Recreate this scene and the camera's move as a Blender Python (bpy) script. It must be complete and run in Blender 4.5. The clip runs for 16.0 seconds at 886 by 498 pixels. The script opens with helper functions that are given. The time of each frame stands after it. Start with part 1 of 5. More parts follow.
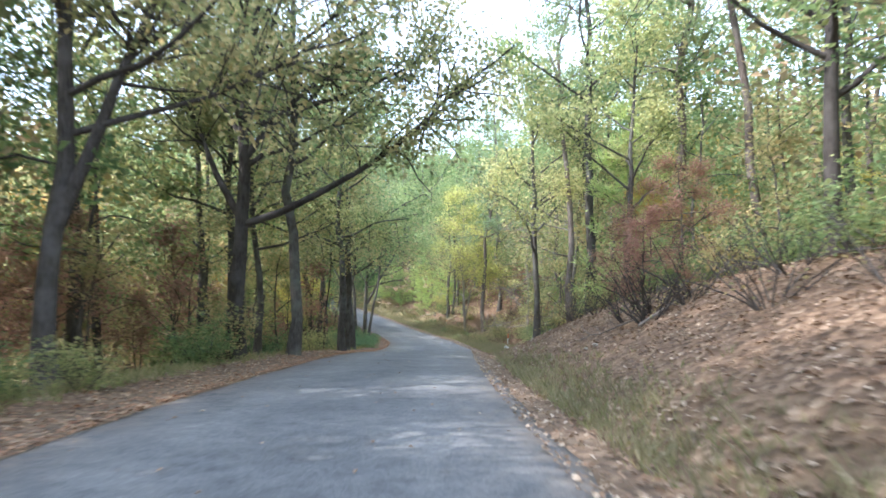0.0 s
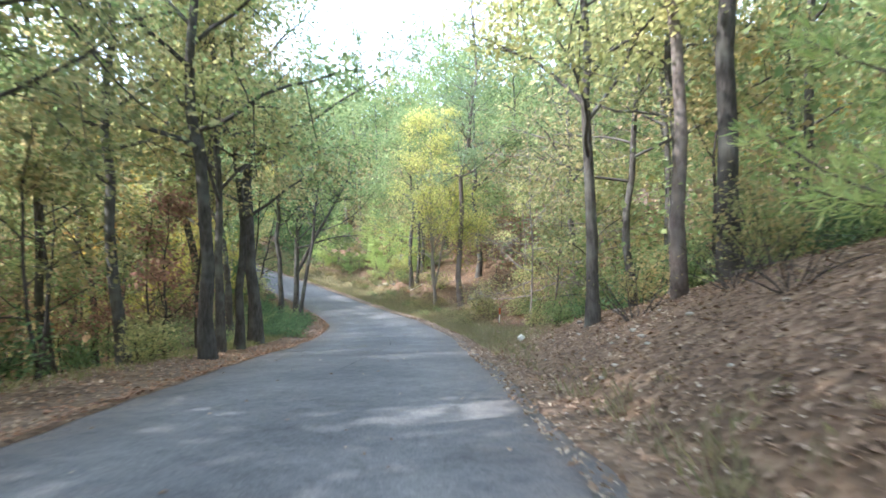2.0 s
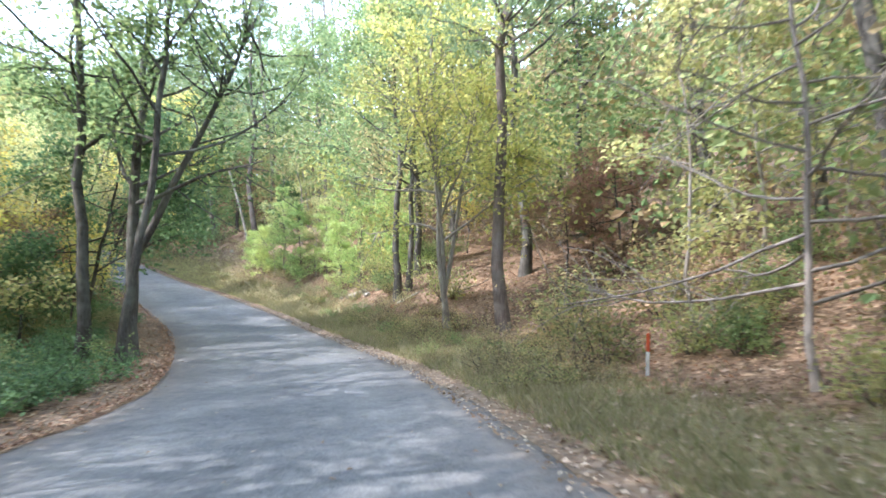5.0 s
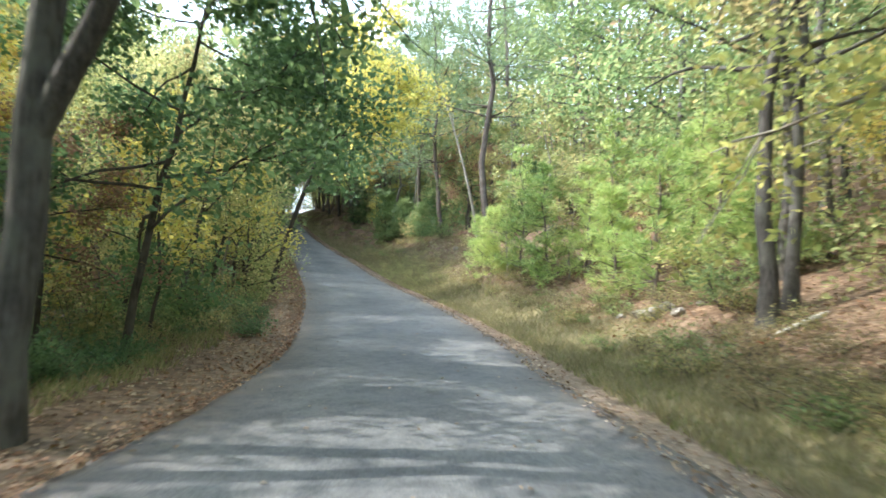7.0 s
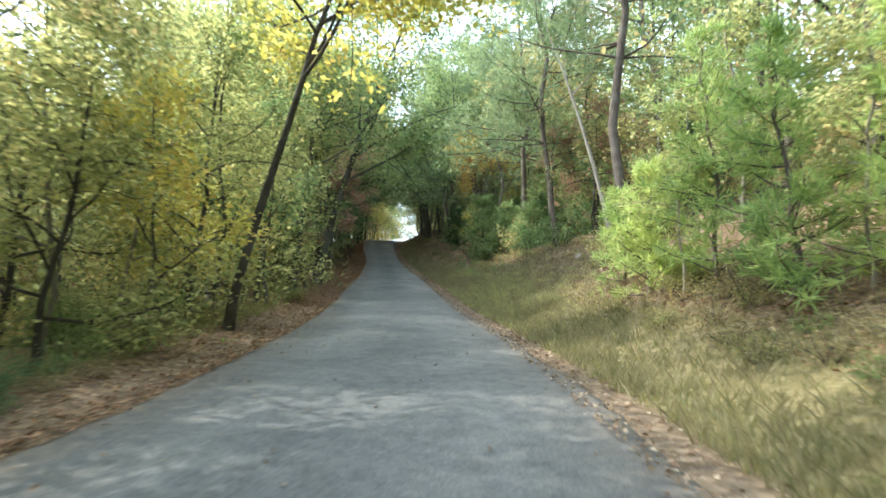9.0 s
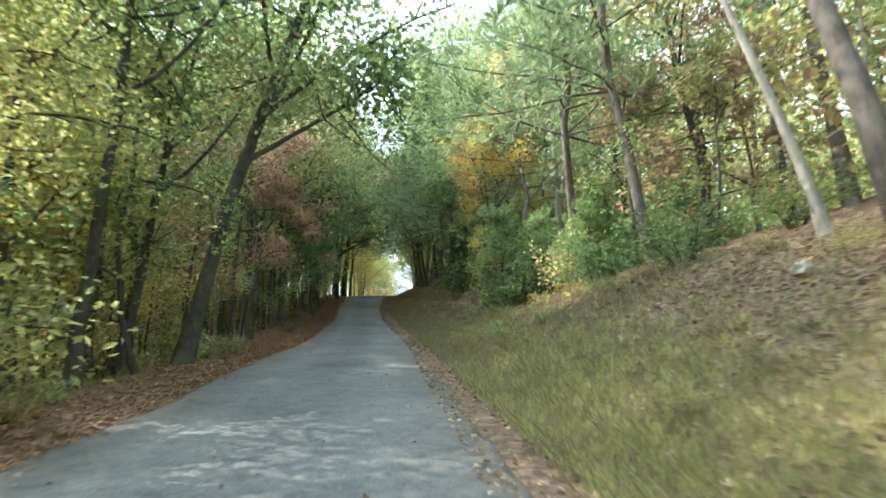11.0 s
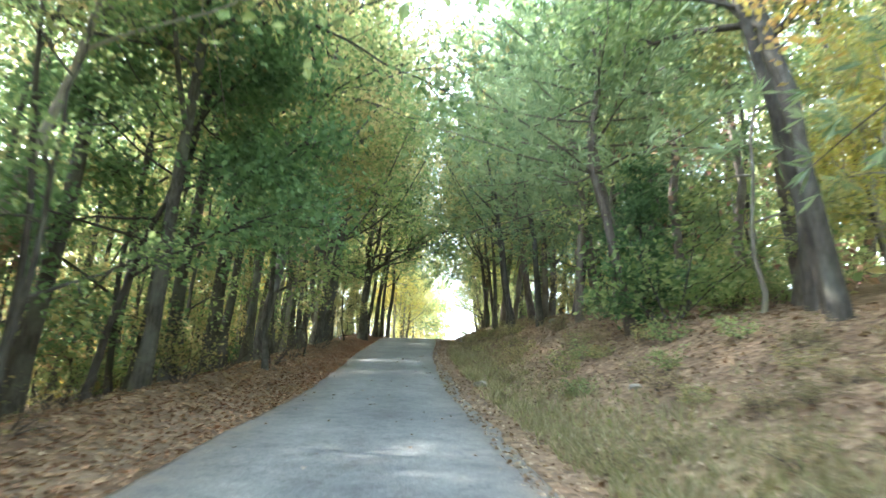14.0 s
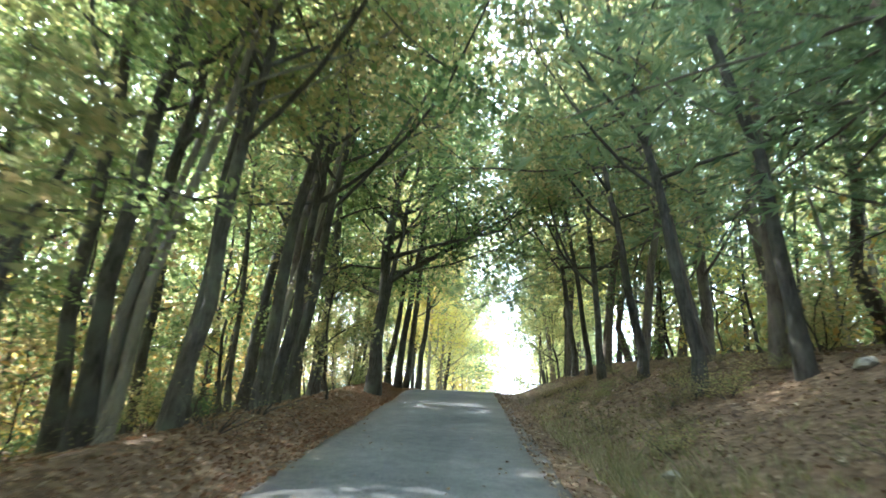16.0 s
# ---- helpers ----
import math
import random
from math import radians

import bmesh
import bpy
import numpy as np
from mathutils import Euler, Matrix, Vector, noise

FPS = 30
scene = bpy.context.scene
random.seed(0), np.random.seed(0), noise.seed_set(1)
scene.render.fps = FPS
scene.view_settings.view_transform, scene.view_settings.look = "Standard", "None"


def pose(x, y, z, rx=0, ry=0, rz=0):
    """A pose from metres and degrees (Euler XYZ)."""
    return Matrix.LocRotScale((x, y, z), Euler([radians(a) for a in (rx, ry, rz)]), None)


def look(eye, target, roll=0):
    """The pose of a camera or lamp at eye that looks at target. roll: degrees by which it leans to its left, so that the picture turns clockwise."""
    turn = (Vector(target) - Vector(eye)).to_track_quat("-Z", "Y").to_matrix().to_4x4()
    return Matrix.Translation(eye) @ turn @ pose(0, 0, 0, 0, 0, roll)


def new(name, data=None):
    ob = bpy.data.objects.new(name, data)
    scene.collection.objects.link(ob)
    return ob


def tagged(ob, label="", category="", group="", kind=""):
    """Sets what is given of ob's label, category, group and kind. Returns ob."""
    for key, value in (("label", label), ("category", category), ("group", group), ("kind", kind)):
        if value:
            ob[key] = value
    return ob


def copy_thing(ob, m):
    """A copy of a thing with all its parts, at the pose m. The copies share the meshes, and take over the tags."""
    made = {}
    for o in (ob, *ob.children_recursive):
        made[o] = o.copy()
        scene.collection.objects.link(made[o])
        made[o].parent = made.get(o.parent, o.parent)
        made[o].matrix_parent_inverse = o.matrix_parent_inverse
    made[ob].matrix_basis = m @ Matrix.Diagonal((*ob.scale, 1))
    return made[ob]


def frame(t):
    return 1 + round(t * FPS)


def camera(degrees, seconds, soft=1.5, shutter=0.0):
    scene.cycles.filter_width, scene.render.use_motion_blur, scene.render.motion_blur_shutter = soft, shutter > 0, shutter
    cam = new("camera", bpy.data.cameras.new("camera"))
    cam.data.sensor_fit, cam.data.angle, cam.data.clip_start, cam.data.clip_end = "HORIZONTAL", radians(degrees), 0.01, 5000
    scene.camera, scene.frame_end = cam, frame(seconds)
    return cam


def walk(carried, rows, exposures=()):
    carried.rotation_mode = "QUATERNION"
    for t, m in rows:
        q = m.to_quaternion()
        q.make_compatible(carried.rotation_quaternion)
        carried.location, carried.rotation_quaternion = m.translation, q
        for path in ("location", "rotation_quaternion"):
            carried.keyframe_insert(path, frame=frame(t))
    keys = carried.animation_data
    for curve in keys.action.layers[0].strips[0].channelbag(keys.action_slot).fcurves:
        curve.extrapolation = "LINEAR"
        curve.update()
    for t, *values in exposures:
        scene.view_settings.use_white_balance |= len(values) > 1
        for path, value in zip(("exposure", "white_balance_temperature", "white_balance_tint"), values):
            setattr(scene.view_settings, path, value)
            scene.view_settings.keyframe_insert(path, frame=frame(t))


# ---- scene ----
cam = camera(71.65, 16.0, soft=1.6, shutter=0.35)
PATH = [
    (0, (0.047, -0.024, 1.237), (0.042, 1.974, 1.330), 0.14),
    (0.5, (-0.137, 3.889, 1.030), (-0.101, 5.887, 1.121), 1.92),
    (1, (-0.226, 7.728, 0.786), (-0.136, 9.726, 0.832), 0.46),
    (1.5, (-0.198, 11.476, 0.548), (-0.121, 13.475, 0.547), -0.47),
    (2, (-0.190, 15.230, 0.275), (-0.059, 17.226, 0.267), -0.91),
    (2.5, (-0.143, 19.025, -0.021), (-0.008, 21.020, -0.055), -0.35),
    (3, (-0.037, 22.821, -0.372), (0.101, 24.816, -0.398), -0.46),
    (3.2, (0.025, 24.309, -0.497), (0.175, 26.303, -0.518), -0.64),
    (3.9, (0.271, 29.452, -1.036), (0.421, 31.446, -1.025), -0.98),
    (4.6, (0.433, 34.492, -1.638), (0.585, 36.485, -1.568), -1.61),
    (5.3, (0.256, 39.427, -2.120), (0.408, 41.419, -2.019), -1.95),
    (5.5, (0.119, 40.819, -2.219), (0.244, 42.811, -2.093), -2.26),
    (6, (-0.346, 44.366, -2.456), (-0.474, 46.355, -2.284), 2.00),
    (6.5, (-1.086, 47.965, -2.623), (-1.524, 49.910, -2.454), 3.23),
    (7, (-1.767, 51.261, -2.623), (-2.387, 53.155, -2.459), 1.51),
    (7.5, (-2.621, 54.416, -2.634), (-3.423, 56.236, -2.425), 0.48),
    (8, (-3.434, 57.337, -2.692), (-4.418, 59.054, -2.402), -1.47),
    (8.5, (-4.260, 60.165, -2.605), (-5.272, 61.871, -2.348), -0.80),
    (8.7, (-4.608, 61.299, -2.573), (-5.594, 63.021, -2.320), 0.48),
    (9.4, (-6.309, 65.535, -2.296), (-7.285, 67.253, -1.986), 0.56),
    (10.1, (-8.616, 69.978, -1.834), (-9.572, 71.685, -1.417), 0.70),
    (10.8, (-11.256, 74.226, -1.321), (-12.201, 75.925, -0.848), 0.78),
    (11, (-12.046, 75.366, -1.178), (-13.012, 77.055, -0.717), -1.68),
    (11.5, (-14.024, 78.267, -0.752), (-14.992, 79.952, -0.278), -2.53),
    (12, (-16.204, 81.216, -0.260), (-17.205, 82.874, 0.240), -1.38),
    (12.5, (-18.469, 84.205, 0.248), (-19.511, 85.861, 0.663), -4.10),
    (13, (-20.805, 87.204, 0.885), (-21.840, 88.830, 1.422), -0.37),
    (13.5, (-23.040, 90.218, 1.362), (-24.109, 91.785, 1.996), -0.03),
    (14, (-25.381, 93.276, 1.940), (-26.456, 94.845, 2.559), 1.47),
    (14.5, (-27.837, 96.365, 2.595), (-28.941, 97.905, 3.235), 0.96),
    (15, (-30.344, 99.479, 3.376), (-31.494, 100.964, 4.063), 1.39),
    (15.5, (-32.717, 102.536, 4.150), (-33.893, 103.986, 4.866), 3.32),
    (16, (-35.061, 105.505, 4.910), (-36.209, 106.961, 5.660), 3.08),
]
EXPOSURE = [(0, 1.29, 5820, 17), (1, 1.41, 5820, 17.5), (2, 1.47, 5820, 17), (3.2, 1.58, 5750, 18.5), (5.5, 1.46, 5820, 17.5), (6.5, 1.25, 6100, 9), (7.5, 1.36, 6200, 12), (8.5, 1.25, 6400, 6), (11, 1.58, 6450, 5), (12, 2.02, 5900, 7), (12.5, 2.1, 6100, 5), (13, 2.6, 6120, 6), (13.6, 2.86, 6150, 6.5), (14.5, 3.2, 6150, 11), (15.5, 2.9, 5900, 6), (16, 2.94, 5850, 7)]
walk(cam, [(t, look(eye, target, roll)) for t, eye, target, roll in PATH], EXPOSURE)

# ---------------------------------------------------------------- light
world = bpy.data.worlds.new("sky")
scene.world = world
world.use_nodes = True
wn, wl = world.node_tree.nodes, world.node_tree.links
sky = wn.new("ShaderNodeTexSky")
sky.sky_type = 'NISHITA'
sky.sun_disc = False
SUN_YAW, SUN_UP = 108.0, 43.0
sky.sun_elevation = radians(SUN_UP)
sky.sun_rotation = radians(-SUN_YAW)
sky.air_density, sky.dust_density, sky.ozone_density = 1.0, 2.5, 1.0
veil = wn.new("ShaderNodeMix")
veil.data_type = 'RGBA'
veil.inputs["Factor"].default_value = 0.45
veil.inputs["B"].default_value = (6.6, 7.8, 8.8, 1)
wl.new(sky.outputs["Color"], veil.inputs["A"])
wl.new(veil.outputs["Result"], wn["Background"].inputs["Color"])
wn["Background"].inputs["Strength"].default_value = 0.27
lamp = bpy.data.lights.new("sun", 'SUN')
lamp.energy, lamp.angle, lamp.color = 3.4, radians(0.6), (1.0, 0.95, 0.85)
sun = new("sun", lamp)
a, e = radians(SUN_YAW), radians(SUN_UP)
sun_way = Vector((-math.sin(a) * math.cos(e), math.cos(a) * math.cos(e), math.sin(e)))
sun.matrix_world = look(sun_way * 60, (0, 0, 0))

# ---------------------------------------------------------------- materials


def material(name, rough=0.85):
    m = bpy.data.materials.new(name)
    m.use_nodes = True
    n = m.node_tree.nodes
    b = n["Principled BSDF"]
    b.inputs["Roughness"].default_value = rough
    b.inputs["Specular IOR Level"].default_value = 0.25
    return m, n, m.node_tree.links, b


def noise_node(n, l, vec, scale, detail=4.0, rough=0.6):
    t = n.new("ShaderNodeTexNoise")
    t.inputs["Scale"].default_value = scale
    t.inputs["Detail"].default_value = detail
    t.inputs["Roughness"].default_value = rough
    if vec is not None:
        l.new(vec, t.inputs["Vector"])
    return t


def ramp_node(n, l, fac, stops):
    r = n.new("ShaderNodeValToRGB")
    while len(r.color_ramp.elements) < len(stops):
        r.color_ramp.elements.new(0.5)
    for el, (p, c) in zip(r.color_ramp.elements, stops):
        el.position, el.color = p, (*c, 1)
    l.new(fac, r.inputs["Fac"])
    return r


def mix_node(n, l, fac, a, b, mode='MIX'):
    x = n.new("ShaderNodeMix")
    x.data_type, x.blend_type = 'RGBA', mode
    for sock, v in (("Factor", fac), ("A", a), ("B", b)):
        if isinstance(v, bpy.types.NodeSocket):
            l.new(v, x.inputs[sock])
        elif sock == "Factor":
            x.inputs[sock].default_value = v
        else:
            x.inputs[sock].default_value = (*v, 1)
    return x.outputs["Result"]


def bump_node(n, l, b, height, strength, dist):
    u = n.new("ShaderNodeBump")
    u.inputs["Strength"].default_value, u.inputs["Distance"].default_value = strength, dist
    l.new(height, u.inputs["Height"])
    l.new(u.outputs["Normal"], b.inputs["Normal"])


def position(n):
    return n.new("ShaderNodeNewGeometry").outputs["Position"]


def bark(name, dark, light, patch=None):
    m, n, l, b = material(name, 0.9)
    tc = n.new("ShaderNodeTexCoord").outputs["Object"]
    mp = n.new("ShaderNodeMapping")
    mp.inputs["Scale"].default_value = (1, 1, 0.16)
    l.new(tc, mp.inputs["Vector"])
    fine = noise_node(n, l, mp.outputs["Vector"], 22, 5, 0.65)
    big = noise_node(n, l, tc, 1.3, 3)
    col = ramp_node(n, l, fine.outputs["Fac"], [(0.3, dark), (0.55, [(p + q) / 2 for p, q in zip(dark, light)]), (0.75, light)]).outputs["Color"]
    lich = ramp_node(n, l, big.outputs["Fac"], [(0.45, (0, 0, 0)), (0.65, (1, 1, 1))])
    col = mix_node(n, l, lich.outputs["Color"], col, patch or [0.6 * q + 0.05 for q in light])
    rnd = n.new("ShaderNodeObjectInfo").outputs["Random"]
    tone = ramp_node(n, l, rnd, [(0, (0.7, 0.68, 0.66)), (1, (1.15, 1.12, 1.1))])
    col = mix_node(n, l, 1.0, col, tone.outputs["Color"], 'MULTIPLY')
    l.new(col, b.inputs["Base Color"])
    bump_node(n, l, b, fine.outputs["Fac"], 0.9, 0.03)
    return m


def foliage(name, stops, glow=0.68, through_leaf=(1.97, 1.85, 1.75)):
    """Leaves: a colour of its own for each leaf and a drift of tone over the whole tree; light comes through them."""
    m, n, l, b = material(name, 0.55)
    # haze mixed into the leaf colours: 12% towards their own grey
    stops = [[0.88 * c + 0.12 * (0.3 * st[0] + 0.6 * st[1] + 0.1 * st[2]) for c in st] for st in stops] if glow > 0.2 else stops
    g = n.new("ShaderNodeNewGeometry")
    rnd = n.new("ShaderNodeObjectInfo").outputs["Random"]
    drift = noise_node(n, l, g.outputs["Position"], 0.55, 3)
    add = n.new("ShaderNodeMath")
    add.operation = 'ADD'
    l.new(g.outputs["Random Per Island"], add.inputs[0])
    l.new(drift.outputs["Fac"], add.inputs[1])
    add2 = n.new("ShaderNodeMath")
    add2.operation = 'MULTIPLY_ADD'
    l.new(rnd, add2.inputs[0])
    add2.inputs[1].default_value = 0.5
    l.new(add.outputs[0], add2.inputs[2])
    half = n.new("ShaderNodeMath")
    half.operation = 'MULTIPLY'
    l.new(add2.outputs[0], half.inputs[0])
    half.inputs[1].default_value = 0.5
    k = len(stops) - 1
    col = ramp_node(n, l, half.outputs[0], [(0.2 + 0.62 * i / k, c) for i, c in enumerate(stops)]).outputs["Color"]
    l.new(col, b.inputs["Base Color"])
    tr = n.new("ShaderNodeBsdfTranslucent")
    warm = mix_node(n, l, 1.0, col, through_leaf, 'MULTIPLY')
    l.new(warm, tr.inputs["Color"])
    mx = n.new("ShaderNodeMixShader")
    mx.inputs["Fac"].default_value = glow
    l.new(b.outputs[0], mx.inputs[1])
    l.new(tr.outputs[0], mx.inputs[2])
    l.new(mx.outputs[0], n["Material Output"].inputs["Surface"])
    return m


def plain(name, col, rough=0.6, vary=0.25, scale=9.0, metal=0.0):
    m, n, l, b = material(name, rough)
    tc = n.new("ShaderNodeTexCoord").outputs["Object"]
    t = noise_node(n, l, tc, scale, 5)
    r = ramp_node(n, l, t.outputs["Fac"], [(0.3, [c * (1 - vary) for c in col]), (0.7, col)])
    l.new(r.outputs["Color"], b.inputs["Base Color"])
    b.inputs["Metallic"].default_value = metal
    bump_node(n, l, b, t.outputs["Fac"], 0.3, 0.01)
    return m


BARK_OAK = bark("oak_bark", (0.035, 0.032, 0.03), (0.165, 0.155, 0.14), (0.155, 0.16, 0.14))
BARK_PINE = bark("pine_bark", (0.065, 0.052, 0.045), (0.24, 0.205, 0.18), (0.2, 0.18, 0.16))
BARK_PALE = bark("pale_bark", (0.17, 0.15, 0.125), (0.42, 0.39, 0.34), (0.36, 0.35, 0.3))
BARK_DARK = bark("dark_bark", (0.035, 0.031, 0.028), (0.125, 0.112, 0.1))
BARK_GREY = bark("dead_wood", (0.13, 0.115, 0.10), (0.32, 0.29, 0.26))

LEAF = {
    "green": foliage("green_leaves", [(0.0573, 0.1016, 0.04362), (0.09356, 0.157, 0.0619), (0.1428, 0.2185, 0.08432), (0.227, 0.279, 0.108)]),
    "olive": foliage("olive_leaves", [(0.08254, 0.1116, 0.05282), (0.1447, 0.1733, 0.07336), (0.2212, 0.2383, 0.09945), (0.3362, 0.2793, 0.1235)]),
    "lime": foliage("yellow_green_leaves", [(0.131, 0.1729, 0.07682), (0.227, 0.2688, 0.1104), (0.335, 0.36, 0.1437), (0.466, 0.4351, 0.192)], through_leaf=(1.6, 1.55, 1.4)),
    # brighter than the lime leaves: sunlight on the tulip tree's crown, put into the colour
    "gold": foliage("sun_brightened_gold_green_leaves", [(0.21, 0.26, 0.085), (0.34, 0.37, 0.11), (0.47, 0.46, 0.14), (0.58, 0.50, 0.17)], 0.6, through_leaf=(1.6, 1.55, 1.3)),
    "yellow": foliage("yellow_leaves", [(0.26, 0.285, 0.08), (0.41, 0.41, 0.10), (0.54, 0.495, 0.13), (0.52, 0.40, 0.12)], through_leaf=(1.55, 1.5, 1.2)),
    "orange": foliage("orange_leaves", [(0.27, 0.25, 0.075), (0.40, 0.33, 0.09), (0.47, 0.345, 0.10), (0.40, 0.235, 0.09)], through_leaf=(1.5, 1.45, 1.1)),
    "red": foliage("red_brown_leaves", [(0.18, 0.108, 0.08), (0.265, 0.145, 0.108), (0.335, 0.185, 0.14), (0.25, 0.185, 0.108)], through_leaf=(1.5, 1.45, 1.4)),
    "russet": foliage("faded_brown_green_leaves", [(0.11, 0.105, 0.06), (0.17, 0.155, 0.085), (0.25, 0.20, 0.115), (0.33, 0.23, 0.13)]),
    "dark": foliage("dark_evergreen_leaves", [(0.04243, 0.09158, 0.04191), (0.06803, 0.1376, 0.05823), (0.1021, 0.1926, 0.07735), (0.1447, 0.2484, 0.1002)], 0.35),
    "needle": foliage("pine_needles", [(0.078, 0.132, 0.074), (0.118, 0.19, 0.098), (0.172, 0.255, 0.125), (0.245, 0.315, 0.15)], 0.35),
    "fresh": foliage("young_pine_needles", [(0.115, 0.21, 0.07), (0.19, 0.31, 0.092), (0.29, 0.415, 0.118), (0.42, 0.49, 0.16)], 0.4),
    "juniper": foliage("juniper_needles", [(0.07, 0.13, 0.055), (0.11, 0.19, 0.075), (0.16, 0.255, 0.095), (0.23, 0.31, 0.12)], 0.4),
    "grass": foliage("grass_blades", [(0.084, 0.1207, 0.0352), (0.138, 0.1725, 0.055), (0.204, 0.2185, 0.0825), (0.312, 0.276, 0.132)], 0.35),
    "straw": foliage("dry_grass_blades", [(0.142, 0.132, 0.067), (0.205, 0.188, 0.100), (0.295, 0.262, 0.150), (0.152, 0.168, 0.070)], 0.3),
    "weed": foliage("weed_leaves", [(0.095, 0.105, 0.05), (0.155, 0.16, 0.07), (0.225, 0.205, 0.10), (0.30, 0.23, 0.125)], 0.4),
    "litter": foliage("fallen_leaf_mix", [(0.0874, 0.0528, 0.03268), (0.1748, 0.11, 0.06708), (0.2668, 0.1804, 0.1161), (0.4784, 0.396, 0.301)], 0.1),
    "needles_fallen": foliage("fallen_pine_straw", [(0.15, 0.078, 0.045), (0.25, 0.13, 0.074), (0.34, 0.195, 0.115), (0.45, 0.33, 0.22)], 0.05),
}


def asphalt():
    m, n, l, b = material("worn_asphalt", 0.88)
    p = position(n)
    grit = noise_node(n, l, p, 70, 3, 0.75)
    chip = noise_node(n, l, p, 21, 4, 0.7)
    blot = noise_node(n, l, p, 0.55, 5, 0.65)
    mid = noise_node(n, l, p, 4.0, 6, 0.72)
    c = ramp_node(n, l, blot.outputs["Fac"], [(0.3, (0.10, 0.105, 0.112)), (0.5, (0.135, 0.14, 0.146)), (0.7, (0.17, 0.173, 0.177))]).outputs["Color"]
    c = mix_node(n, l, 0.75, c, ramp_node(n, l, mid.outputs["Fac"], [(0.3, (0.55, 0.55, 0.57)), (0.5, (0.95, 0.95, 0.95)), (0.7, (1.22, 1.21, 1.19))]).outputs["Color"], 'MULTIPLY')
    c = mix_node(n, l, 0.6, c, ramp_node(n, l, chip.outputs["Fac"], [(0.36, (0.62, 0.62, 0.63)), (0.5, (1, 1, 1)), (0.66, (1.35, 1.34, 1.3))]).outputs["Color"], 'MULTIPLY')
    c = mix_node(n, l, 0.7, c, ramp_node(n, l, grit.outputs["Fac"], [(0.35, (0.5, 0.5, 0.5)), (0.5, (1, 1, 1)), (0.72, (1.7, 1.68, 1.62))]).outputs["Color"], 'MULTIPLY')
    # wheel tracks polished paler than the crown and the edges
    tr = n.new("ShaderNodeAttribute")
    tr.attribute_name = "track"
    c = mix_node(n, l, tr.outputs["Fac"], c, mix_node(n, l, 1.0, c, (1.28, 1.27, 1.25), 'MULTIPLY'))
    # dust and crumbled leaves washed to the edges
    at = n.new("ShaderNodeAttribute")
    at.attribute_name = "dust"
    edge = n.new("ShaderNodeMath")
    edge.operation, edge.use_clamp = 'MULTIPLY_ADD', True
    l.new(mid.outputs["Fac"], edge.inputs[0])
    edge.inputs[1].default_value = 2.4
    edge.inputs[2].default_value = -0.75
    amount = n.new("ShaderNodeMath")
    amount.operation, amount.use_clamp = 'MULTIPLY', True
    l.new(edge.outputs[0], amount.inputs[0])
    l.new(at.outputs["Fac"], amount.inputs[1])
    earth = ramp_node(n, l, grit.outputs["Fac"], [(0.35, (0.13, 0.095, 0.07)), (0.65, (0.27, 0.215, 0.165))]).outputs["Color"]
    c = mix_node(n, l, amount.outputs[0], c, earth)
    l.new(c, b.inputs["Base Color"])
    bump_node(n, l, b, grit.outputs["Fac"], 0.5, 0.006)
    return m


def forest_floor():
    m, n, l, b = material("forest_floor", 0.95)
    p = position(n)
    at = n.new("ShaderNodeAttribute")
    at.attribute_name = "cover"
    sep = n.new("ShaderNodeSeparateColor")
    l.new(at.outputs["Color"], sep.inputs["Color"])
    leafy = n.new("ShaderNodeTexVoronoi")
    leafy.inputs["Scale"].default_value = 11
    l.new(p, leafy.inputs["Vector"])
    blot = noise_node(n, l, p, 0.9, 5, 0.65)
    fine = noise_node(n, l, p, 14, 5, 0.7)
    c = ramp_node(n, l, leafy.outputs["Color"], [(0.1, (0.078, 0.052, 0.034)), (0.45, (0.148, 0.097, 0.063)), (0.75, (0.225, 0.155, 0.102)), (1.0, (0.34, 0.26, 0.185))]).outputs["Color"]
    c = mix_node(n, l, 0.7, c, ramp_node(n, l, blot.outputs["Fac"], [(0.3, (0.55, 0.52, 0.5)), (0.7, (1.2, 1.15, 1.1))]).outputs["Color"], 'MULTIPLY')
    soil = ramp_node(n, l, fine.outputs["Fac"], [(0.3, (0.17, 0.125, 0.09)), (0.7, (0.33, 0.28, 0.225))]).outputs["Color"]
    turf = ramp_node(n, l, fine.outputs["Fac"], [(0.25, (0.085, 0.085, 0.038)), (0.55, (0.17, 0.155, 0.068)), (0.8, (0.30, 0.245, 0.13))]).outputs["Color"]
    edge = n.new("ShaderNodeMath")
    edge.operation = 'MULTIPLY_ADD'
    l.new(fine.outputs["Fac"], edge.inputs[0])
    edge.inputs[1].default_value = 1.2
    edge.inputs[2].default_value = -0.6
    for chan, other in (("Red", turf), ("Green", soil)):
        s = n.new("ShaderNodeMath")
        s.operation, s.use_clamp = 'MULTIPLY_ADD', True
        l.new(sep.outputs[chan], s.inputs[0])
        s.inputs[1].default_value = 1.6
        l.new(edge.outputs[0], s.inputs[2])
        mul = n.new("ShaderNodeMath")
        mul.operation, mul.use_clamp = 'MULTIPLY', True
        l.new(s.outputs[0], mul.inputs[0])
        l.new(sep.outputs[chan], mul.inputs[1])
        c = mix_node(n, l, mul.outputs[0], c, other)
    l.new(c, b.inputs["Base Color"])
    bump_node(n, l, b, leafy.outputs["Distance"], 0.8, 0.03)
    return m


